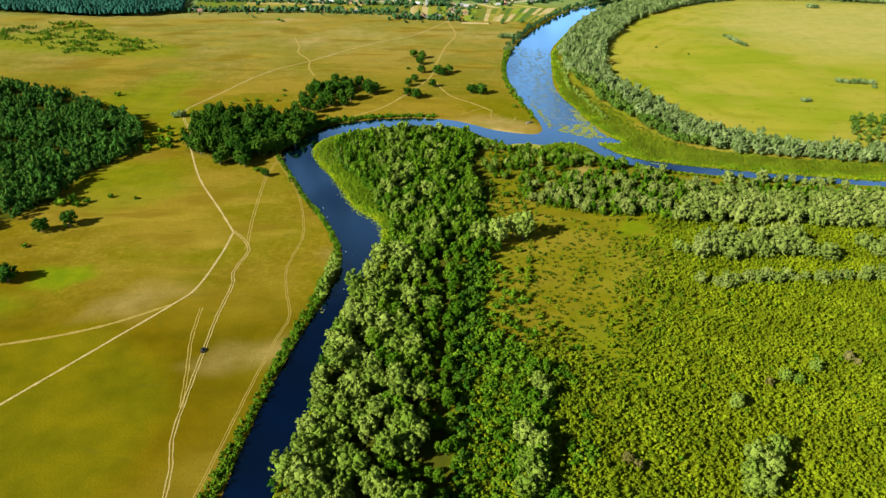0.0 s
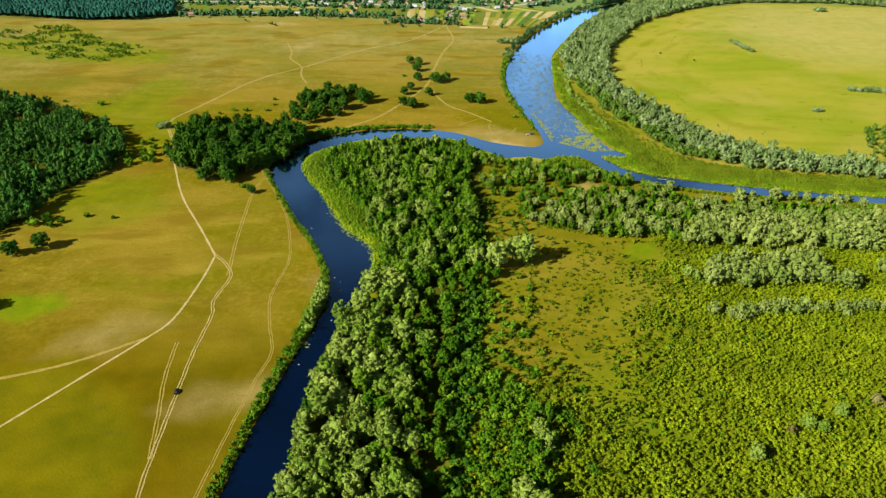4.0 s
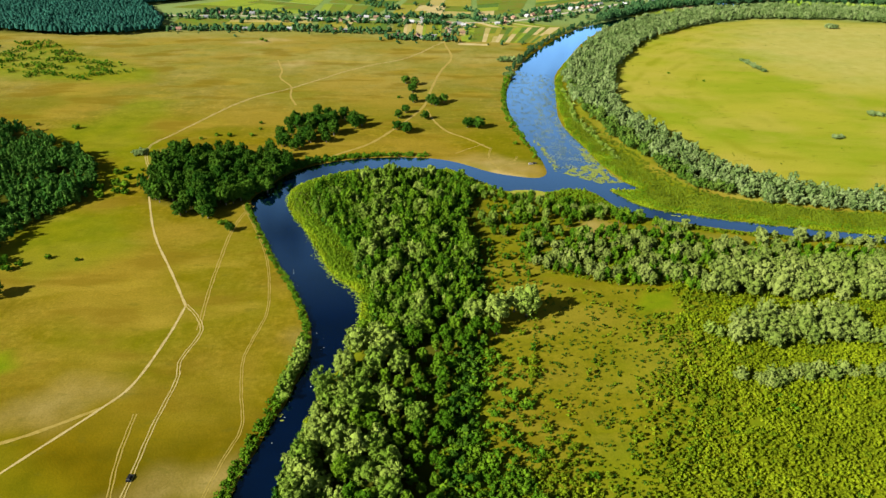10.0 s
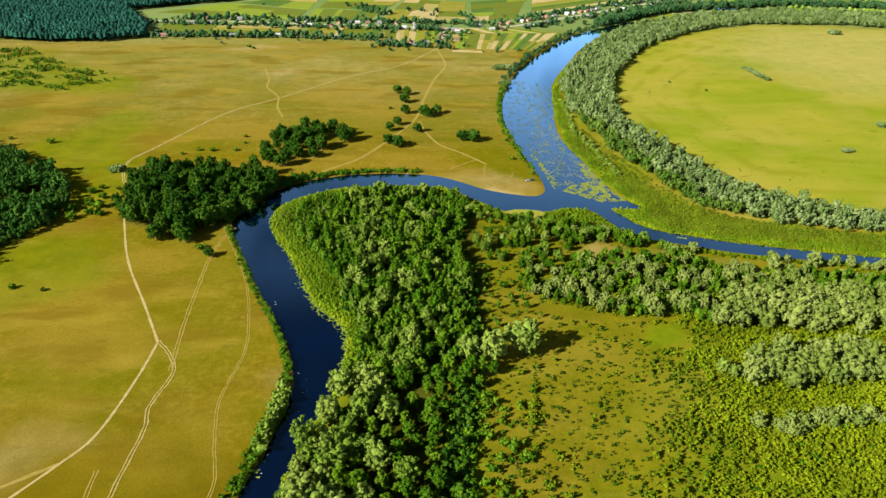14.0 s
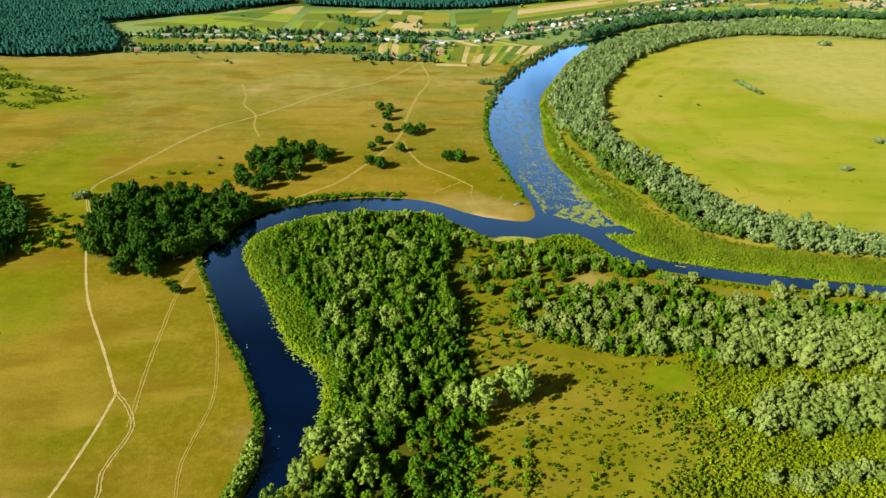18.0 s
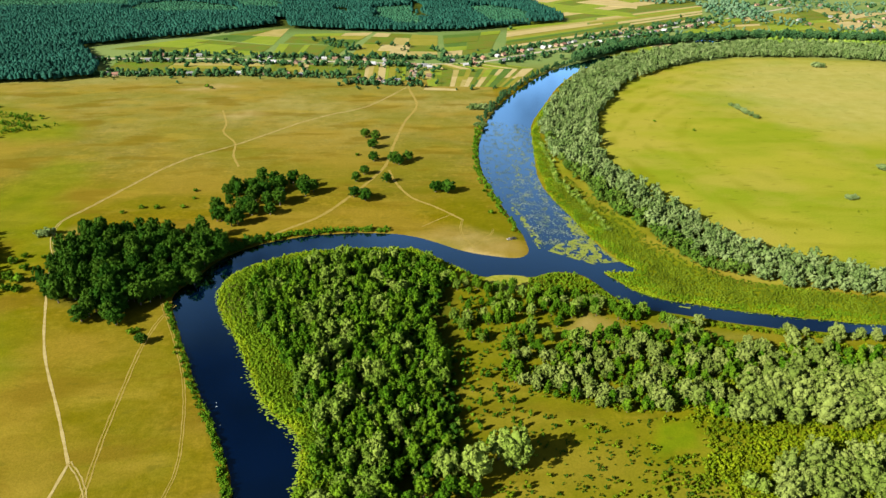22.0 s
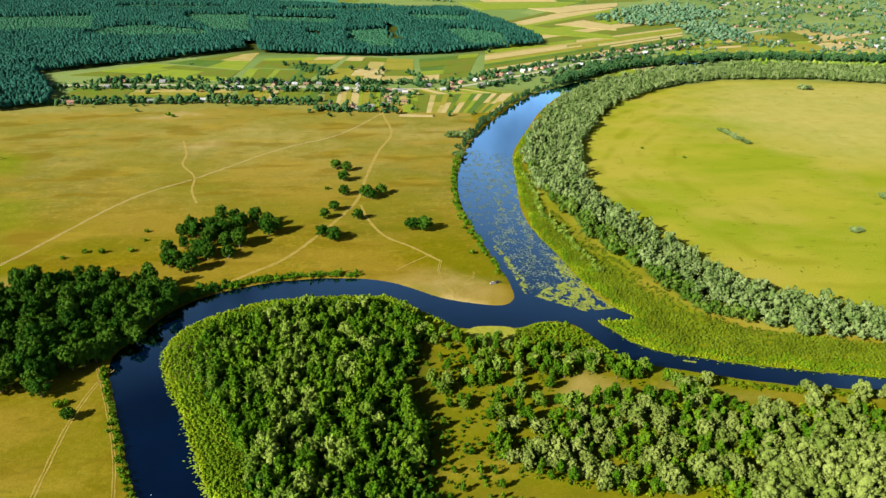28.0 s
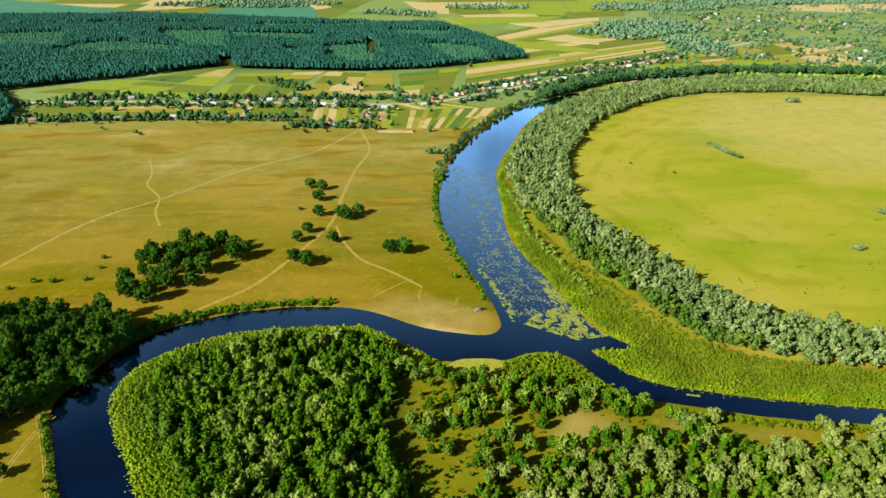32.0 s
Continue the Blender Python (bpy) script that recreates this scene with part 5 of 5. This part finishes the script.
bay_mesh = mesh_of("marsh", bay_verts, np.stack([np.arange(m), (np.arange(m) + 1) % m, np.full(m, m)], 1), [plain("marsh_grass", (0.16, 0.17, 0.010), (0.24, 0.23, 0.03), 0.3)])
tagged(new("marsh", bay_mesh), "flat yellow-green marsh at the water's edge", "marsh", kind="structure")

# ---- fields, village and distance ----
CROPS = [plain("field_green", (0.085, 0.135, 0.006), (0.115, 0.11, 0.010), 0.05), plain("field_bright", (0.14, 0.19, 0.010), (0.17, 0.21, 0.015), 0.05),
         plain("field_straw", (0.30, 0.235, 0.09), (0.35, 0.28, 0.12), 0.05), plain("field_olive", (0.16, 0.155, 0.012), (0.20, 0.18, 0.02), 0.05),
         plain("field_dark", (0.05, 0.10, 0.010), (0.07, 0.12, 0.014), 0.05), plain("field_ochre", (0.24, 0.20, 0.05), (0.29, 0.235, 0.075), 0.05),
         # this green carries the haze of distance in its colour
         plain("field_hazed", (0.032, 0.128, 0.070), (0.048, 0.150, 0.085), 0.02)]
CROP_WORDS = ["green crop field", "bright green crop field", "pale straw stubble field", "olive green fallow field", "dark green crop field", "ochre harvested field", "wide green crop field tinted with bluish haze"]
field_rng = np.random.default_rng(77)


def crop_field(corners, kind, height):
    """A low slab of crop with sides down to the soil."""
    c = np.array(corners, float)
    v = np.vstack([np.c_[c, np.full(4, height)], np.c_[c, np.full(4, -0.1)]])
    t = [[0, 1, 2], [0, 2, 3]] + [q for i in range(4) for q in ([i, i + 4, (i + 1) % 4 + 4], [i, (i + 1) % 4 + 4, (i + 1) % 4])]
    ob = new("crop_field", mesh_of("crop_field", v, t, [CROPS[kind]], False))
    return tagged(ob, CROP_WORDS[kind] + " beyond the meadow", "field", "fields")


def strips(a, b, c, d, n, m=1, odds=(0.3, 0.25, 0.15, 0.15, 0.08, 0.07)):
    """Fields in n strips from side ab to side dc, each cut into m."""
    a, b, c, d = (np.array(p, float) for p in (a, b, c, d))
    cuts = np.sort(np.r_[0, (np.arange(1, n) + field_rng.uniform(-0.3, 0.3, n - 1)) / n, 1])
    for v0, v1 in zip(cuts[:-1], cuts[1:]):
        ends = np.sort(np.r_[0, (np.arange(1, m) + field_rng.uniform(-0.3, 0.3, m - 1)) / m, 1])
        for u0, u1 in zip(ends[:-1], ends[1:]):
            at = [(a + (b - a) * u) * (1 - v) + (d + (c - d) * u) * v for u, v in ((u0, v0), (u1 - 0.01, v0), (u1 - 0.01, v1 - 0.02 / n), (u0, v1 - 0.02 / n))]
            crop_field(at, field_rng.choice(6, p=odds), field_rng.uniform(0.1, 0.5))


GREENER = (0.42, 0.30, 0.03, 0.15, 0.07, 0.03)
strips((-500, 540), (-280, 532), (-280, 588), (-505, 604), 3, 2, GREENER)
strips((-272, 530), (-272, 588), (-160, 582), (-160, 518), 12, 1)
strips((-150, 490), (-150, 578), (-72, 572), (-76, 478), 10, 1)
strips((-45, 452), (-47, 540), (125, 548), (72, 444), 20, 2)
strips((-47, 545), (-48, 572), (52, 585), (118, 548), 15, 1)
strips((-52, 434), (-8, 429), (-6, 438), (-50, 446), 1, 1, (0, 0, 1, 0, 0, 0))
strips((-545, 690), (-300, 640), (-290, 712), (-440, 772), 3, 3)
strips((-425, 776), (-290, 716), (-283, 862), (-330, 840), 2, 2)
strips((-282, 638), (-282, 728), (-165, 706), (-182, 634), 6, 1)
strips((-276, 735), (-160, 712), (-128, 822), (-266, 808), 3, 2, (0.2, 0.2, 0.3, 0.2, 0.05, 0.05))
strips((-160, 634), (-22, 626), (-12, 790), (-122, 818), 4, 3)
strips((-10, 630), (62, 650), (108, 838), (-4, 792), 5, 2)
strips((90, 668), (540, 955), (612, 1140), (122, 862), 11, 2, (0.25, 0.25, 0.25, 0.1, 0.05, 0.1))
strips((130, 866), (610, 1148), (520, 1560), (200, 1190), 7, 1, (0.35, 0.4, 0.1, 0.1, 0.05, 0))
strips((240, 640), (285, 610), (420, 745), (395, 815), 4, 2)
strips((400, 770), (900, 810), (880, 1090), (560, 940), 5, 5)
strips((240, 1470), (680, 1580), (1000, 2300), (100, 2300), 5, 3, (0.35, 0.3, 0.2, 0.05, 0.05, 0.05))
strips((-1000, 1640), (-120, 1560), (60, 2300), (-1000, 2300), 4, 4, (0.4, 0.05, 0.2, 0.0, 0.35, 0.0))
strips((1250, 1700), (2400, 1300), (2600, 2500), (1300, 2500), 4, 4, (0.2, 0.1, 0.4, 0.1, 0.05, 0.15))
strips((-2400, 2320), (2800, 2320), (3200, 4200), (-2800, 4200), 6, 12, (0.35, 0.05, 0.2, 0.0, 0.4, 0.0))

FAR_WOOD = [(-1150, 600), (-640, 480), (-554, 483), (-505, 508), (-515, 560), (-560, 640), (-600, 700), (-510, 756), (-458, 778), (-368, 842), (-301, 888), (-277, 855),
            (-152, 827), (-66, 816), (51, 834), (149, 881), (241, 916), (247, 961), (201, 1183), (138, 1380), (-114, 1434), (-404, 1534), (-646, 1601), (-1150, 1560)]
far_trees = scatter(FAR_WOOD, 5.2, 34, 0.45)
fx, fy = far_trees[:, 0] + 9 * wobble(far_trees[:, 0], far_trees[:, 1], 40, 1.0), far_trees[:, 1] + 9 * wobble(far_trees[:, 1], far_trees[:, 0], 45, 2.0)
YOUNG_STANDS = [[(-640, 1005), (-402, 999), (-405, 1064), (-543, 1157), (-635, 1118)], [(-527, 1304), (-368, 1306), (-325, 1033), (-397, 1050)], [(-1100, 1230), (-708, 1295), (-648, 1078), (-1100, 1000)],
                [(-131, 1070), (-62, 1088), (-26, 858), (-90, 850), (-133, 959)], [(5, 1300), (147, 1276), (128, 1154), (12, 1176)], [(54, 1081), (114, 1093), (178, 1046), (171, 882), (96, 870)],
                [(-364, 1279), (-161, 1252), (-161, 1122), (-336, 1177)], [(-300, 1420), (-60, 1390), (-60, 1320), (-300, 1340)], [(-700, 1480), (-420, 1440), (-440, 1380), (-700, 1400)]]
CLEARINGS = [[(-231, 1068), (-192, 1066), (-172, 973), (-209, 1001)], [(-66, 1117), (-43, 1163), (-18, 934), (-38, 940)], [(-322, 946), (-297, 945), (-276, 850), (-299, 850)], [(-604, 1003), (-402, 994), (-402, 1003), (-604, 1013)],
             [(-300, 1262), (-170, 1240), (-170, 1252), (-300, 1275)]]
low_stand = np.any([inside(p, fx, fy) for p in YOUNG_STANDS], 0)
open_spot = np.any([inside(p, fx, fy) for p in CLEARINGS], 0)
thin_stand = wobble(far_trees[:, 0], far_trees[:, 1], 70, 4.0) > 0.25
forest("pine_forest", far_trees[~low_stand & ~open_spot & ~thin_stand], FAR_PINE, HAZED_PINE, 35, (0.85, 1.15), "wide dark pine forest beyond the village", "trees", 0.08)
forest("pine_forest", far_trees[~low_stand & ~open_spot & thin_stand], FAR_PINE, HAZED_PINE, 136, (0.7, 1.0), "middle-aged pines in planted blocks", "trees", 0.08)
forest("young_pine_forest", far_trees[low_stand & ~open_spot], YOUNG_DOME, YOUNG_PINE, 135, (0.85, 1.1), "young lower pines in planted blocks", "trees", 0.2)
for k, corners in enumerate(([(-1300, 1640), (-760, 1640), (-700, 1740), (-1300, 2150)], [(-506, 1560), (-172, 1515), (-189, 1870), (-420, 1900)])):
    crop_field(corners, 6, 0.8 + 0.05 * k)
for k, corners in enumerate(([(-690, 1735), (-554, 1785), (-409, 2010), (-688, 1911)], [(-250, 2006), (-183, 1748), (-139, 1806), (-190, 1990)], [(86, 1984), (120, 1656), (190, 1640), (223, 1895)],
                             [(316, 1429), (382, 1341), (567, 1465), (591, 1537)], [(324, 1161), (438, 1076), (458, 1137), (407, 1225)], [(1406, 1678), (1572, 1705), (1809, 2019), (1468, 1984)], [(784, 930), (819, 928), (1001, 1030), (874, 1015)])):
    crop_field(corners, 2, 0.9 + 0.02 * k)
for k, corners in enumerate(([(337, 1649), (511, 1591), (542, 1700), (423, 1778)], [(156, 1551), (195, 1401), (410, 1448), (503, 1565)], [(193, 1209), (237, 1050), (403, 972), (407, 1019)])):
    crop_field(corners, 1, 1.0 + 0.02 * k)
wood_rng = np.random.default_rng(91)
clumps = np.concatenate([scatter(p, 17, 92 + k, 0.45, 0.85) for k, p in enumerate((
    [(422, 1243), (605, 1440), (783, 1457), (788, 1274), (579, 1148), (509, 1135)], [(592, 1147), (703, 1185), (690, 955), (563, 962)], [(-700, 1850), (-300, 1780), (-100, 1900), (-350, 2050)], [(180, 1760), (420, 1720), (460, 1800), (220, 1850)],
    [(620, 1700), (1000, 1680), (1100, 1800), (700, 1900)], [(-60, 1640), (140, 1560), (160, 1640), (-20, 1720)], [(1000, 1800), (1900, 1900), (1900, 2100), (900, 2050)]))])
forest("woodland", clumps, FAR_ROUND, HAZED_LEAF, 99, (0.9, 1.4), "dark woods between distant fields")

# houses
ROOFS = [plain("grey_roof", (0.14, 0.145, 0.145), (0.20, 0.20, 0.20), 0.8), plain("red_roof", (0.20, 0.10, 0.07), (0.24, 0.14, 0.10), 0.8), plain("pale_roof", (0.28, 0.29, 0.29), (0.38, 0.38, 0.37), 0.8),
         plain("brown_roof", (0.16, 0.10, 0.06), (0.20, 0.13, 0.08), 0.8)]
WALLS = [plain("white_wall", (0.28, 0.27, 0.24), (0.38, 0.36, 0.33), 0.5), plain("brick_wall", (0.30, 0.20, 0.13), (0.36, 0.25, 0.17), 1.0)]
DARK = plain("dark_opening", (0.03, 0.03, 0.03), (0.05, 0.05, 0.05), 1.0, 0.3)


def slab(x0, y0, z0, x1, y1, z1):
    v = np.array([[x, y, z] for z in (z0, z1) for x, y in ((x0, y0), (x1, y0), (x1, y1), (x0, y1))])
    t = [[0, 2, 1], [0, 3, 2], [4, 5, 6], [4, 6, 7]] + [q for i in range(4) for q in ([i, (i + 1) % 4, (i + 1) % 4 + 4], [i, (i + 1) % 4 + 4, i + 4])]
    return v, np.array(t)


def house(k):
    """A one-storey village house with a gabled roof."""
    w, d, h, r = 3.7 + 0.4 * (k % 3), 2.9 + 0.3 * (k % 2), 2.4, 2.0 + 0.3 * (k % 3)
    ob = new("village_house")
    v, t = slab(-w, -d, -0.2, w, d, h)
    gable = np.array([[-w, -d, h], [-w, d, h], [-w, 0, h + r], [w, -d, h], [w, d, h], [w, 0, h + r]])
    part("wall", mesh_of("wall", np.vstack([v, gable]), np.vstack([t, [[8, 10, 9], [11, 12, 13]]]), [WALLS[k % 2]], False), ob)
    o, e = 0.5, 0.22
    ridge, low = h + r + e, h - 0.3
    rv = np.array([[sx * (w + o), sy * (d + o), low + dz] for dz in (0, e) for sx in (-1, 1) for sy in (-1, 1)] + [[sx * (w + o), 0, ridge + dz - e] for dz in (0, e) for sx in (-1, 1)])
    rt = [[4, 6, 11], [4, 11, 10], [5, 10, 11], [5, 11, 7], [0, 9, 2], [0, 8, 9], [1, 9, 8], [1, 3, 9], [0, 4, 10], [0, 10, 8], [1, 8, 10], [1, 10, 5], [2, 11, 6], [2, 9, 11], [3, 7, 11], [3, 11, 9],
          [0, 2, 6], [0, 6, 4], [1, 5, 7], [1, 7, 3]]
    part("roof", mesh_of("roof", rv, rt, [ROOFS[k % 4]], False), ob)
    part("chimney", mesh_of("chimney", *slab(1.2, 0.5, h + r * 0.5, 1.8, 1.1, h + r + 0.8), [WALLS[1]], False), ob)
    part("door", mesh_of("door", *slab(-0.5, -d - 0.04, 0, 0.5, -d + 0.02, 2.0), [DARK], False), ob)
    for x in (-w * 0.6, w * 0.6):
        part("window", mesh_of("window", *slab(x - 0.6, -d - 0.03, 1.0, x + 0.6, -d + 0.02, 2.2), [DARK], False), ob)
    words = ("grey-roofed", "red-roofed", "pale-roofed", "brown-roofed")[k % 4]
    return tagged(ob, f"{words} one-storey village house with {'brick' if k % 2 else 'white'} walls", "house", "village houses")


HOUSES = [house(k) for k in range(8)]
lots = []
for line, spacing, offs in ((((-500, 522), (-384, 520), (-280, 521), (-225, 513), (-160, 503)), 17, (0,)), (((-150, 478), (-110, 470), (-75, 466)), 14, (0, 9)),
                            (((-470, 624), (-335, 614), (-257, 603), (-100, 585), (-6, 577), (52, 595), (117, 638), (211, 701), (273, 750), (399, 834), (549, 931)), 15, (-15, 15)),
                            (((-52, 560), (-55, 520), (-58, 480)), 18, (12, -11))):
    path_line = spline(line, 8)
    s = np.r_[0, np.cumsum(np.linalg.norm(np.diff(path_line, axis=0), axis=1))]
    for off in offs:
        for q in np.arange(wood_rng.uniform(3, 9), s[-1], spacing):
            if wood_rng.random() < 0.48:
                continue
            q += wood_rng.uniform(-3, 3)
            x, y = np.interp(q, s, path_line[:, 0]), np.interp(q, s, path_line[:, 1])
            x2, y2 = np.interp(q + 1, s, path_line[:, 0]), np.interp(q + 1, s, path_line[:, 1])
            a = math.atan2(y2 - y, x2 - x)
            lots.append((x - math.sin(a) * (off + wood_rng.uniform(-2, 3)), y + math.cos(a) * (off + wood_rng.uniform(-2, 3)), a + (math.pi / 2 if wood_rng.random() < 0.4 else 0) + wood_rng.uniform(-0.1, 0.1)))
town = scatter([(590, 900), (631, 865), (900, 810), (1200, 900), (1300, 1250), (1180, 1560), (960, 1650), (800, 1500), (820, 1250), (620, 1000)], 46, 98, 0.5, 0.4)
lots += [(x, y, wood_rng.uniform(0, 3)) for x, y in town]
for i, (x, y, a) in enumerate(lots):
    m = Matrix.Translation((x, y, 0)) @ Matrix.Rotation(a, 4, "Z")
    if i < len(HOUSES):
        HOUSES[i].matrix_basis = m
    else:
        copy_thing(HOUSES[int(wood_rng.integers(8))], m)

# trees about the village
yards = np.array([(x, y) for x, y, _ in lots])
yards = np.concatenate([yards + wood_rng.normal(size=yards.shape) * k for k in (7, 7, 8, 8, 9, 10, 12, 16, 20)])
clear = np.array([(x, y) for x, y, _ in lots])
yards = yards[[((clear - p) ** 2).sum(1).min() > 45 for p in yards]]
hedges = [along([(-520, 527), (-384, 528), (-280, 527), (-225, 520), (-158, 511)], 2.4, 7, 70), along([(-520, 520), (-300, 512), (-160, 496)], 4, 5, 71), along([(-152, 466), (-100, 462), (-72, 455), (-60, 470), (-50, 450)], 3, 8, 72),
          along([(-500, 645), (-335, 638), (-180, 622), (-60, 610), (30, 615)], 2.6, 14, 73), along([(-500, 600), (-335, 590), (-180, 574), (-70, 560)], 4, 9, 74), along([(-560, 600), (-500, 615), (-450, 630), (-400, 640)], 2.2, 22, 75)]
hedges += [scatter([(-235, 750), (-215, 775), (-140, 690), (-160, 665)], 9, 76, 0.5, 0.7), scatter([(-140, 770), (-60, 700), (-50, 640), (-130, 720)], 14, 77, 0.5, 0.6), along([(-12, 640), (-18, 660), (-30, 680)], 4, 8, 78),
          np.array([(-380, 760), (-377, 764), (-8, 432), (12, 433), (45, 440), (42, 437), (70, 440), (120, 835), (126, 842), (-470, 590), (-468, 596)]), along([(60, 640), (140, 690), (260, 770), (400, 860), (560, 960)], 3.5, 12, 79),
          along([(70, 585), (130, 615), (200, 672), (280, 728), (400, 800)], 4, 12, 83)]
garden = np.concatenate(hedges + [yards])
ROAD = [(-560, 640), (-518, 625), (-414, 623), (-335, 614), (-257, 603), (-179, 597), (-100, 585), (-6, 577), (52, 595), (117, 638), (211, 701), (273, 750), (399, 834), (549, 931), (800, 1100)]
garden = garden[line_distance(ROAD, garden[:, 0], garden[:, 1]) > 7.5]
forest("village_trees", garden, FAR_ROUND + BUSH_SHAPES[:2], GARDEN, 84, (0.3, 1.0), "dark green garden trees and hedges of the village")
spread = scatter([(420, 800), (900, 760), (1500, 650), (2300, 900), (2300, 2300), (700, 1700), (620, 1000)], 15, 85, 0.5, 0.9)
spread = spread[wobble(spread[:, 0], spread[:, 1], 90, 2.0) + wobble(spread[:, 0], spread[:, 1], 33, 3.0) > 0.2]
forest("distant_trees", spread, FAR_ROUND, HAZED_LEAF, 86, (0.4, 0.9), "scattered dark trees between distant fields")


# ---- vehicles on the meadow ----
def car(x, y, turn, paint, label):
    """A small car: body with a cabin, windows, four wheels, lamps."""
    ob = new("car")
    v, t = slab(-2.1, -0.85, 0.35, 2.1, 0.85, 0.95)
    v[4:, 1] *= 0.94
    part("body", mesh_of("body", v, t, [paint], False), ob)
    v, t = slab(-1.5, -0.78, 0.95, 1.0, 0.78, 1.5)
    v[4:, 0], v[4:, 1] = v[4:, 0] * 0.78 - 0.05, v[4:, 1] * 0.82
    part("cabin", mesh_of("cabin", v, t, [DARK], False), ob)
    part("roof", mesh_of("roof", *slab(-1.2, -0.64, 1.5, 0.73, 0.64, 1.54), [paint], False), ob)
    a = np.arange(12) / 12 * 2 * math.pi
    ring = np.stack([0.34 * np.cos(a), 0 * a, 0.34 * np.sin(a)], 1)
    wv = np.vstack([ring + (0, -0.11, 0), ring + (0, 0.11, 0), [[0, -0.11, 0], [0, 0.11, 0]]])
    i = np.arange(12)
    j = (i + 1) % 12
    wt = np.vstack([np.stack([i, j, j + 12], 1), np.stack([i, j + 12, i + 12], 1), np.stack([i, np.full(12, 24), j], 1), np.stack([i + 12, j + 12, np.full(12, 25)], 1)])
    tyre = mesh_of("wheel", wv, wt, [DARK], False)
    for wx, wy in ((-1.3, -0.78), (-1.3, 0.78), (1.35, -0.78), (1.35, 0.78)):
        wheel = part("wheel", tyre, ob)
        wheel.location = (wx, wy, 0.34)
        part("rim", mesh_of("rim", wv * (0.55, 1.1, 0.55), wt, [PALE_PAD], False), wheel, "pale metal rim")
    for wy in (-0.6, 0.6):
        part("headlight", mesh_of("headlight", *slab(2.08, wy - 0.16, 0.6, 2.13, wy + 0.16, 0.76), [PALE_PAD], False), ob)
    ob.matrix_basis = Matrix.Translation((x, y, 0.07)) @ Matrix.Rotation(turn, 4, "Z")
    return tagged(ob, label, "car")


BLACK = material("black_paint", 0.3, 0.0, 0.5)[0]
BLACK.node_tree.nodes["Principled BSDF"].inputs["Base Color"].default_value = (0.01, 0.01, 0.012, 1)
WHITE = material("grey_paint", 0.35, 0.0, 0.5)[0]
WHITE.node_tree.nodes["Principled BSDF"].inputs["Base Color"].default_value = (0.34, 0.31, 0.28, 1)
car(-230.3, -358, math.pi / 2, BLACK, "small black car on the dirt track")
car(-1.5, 0.5, 0.3, WHITE, "pale grey car parked on the grassy spit")
car(1.8, 1.6, 0.3, BLACK, "dark car parked on the grassy spit")
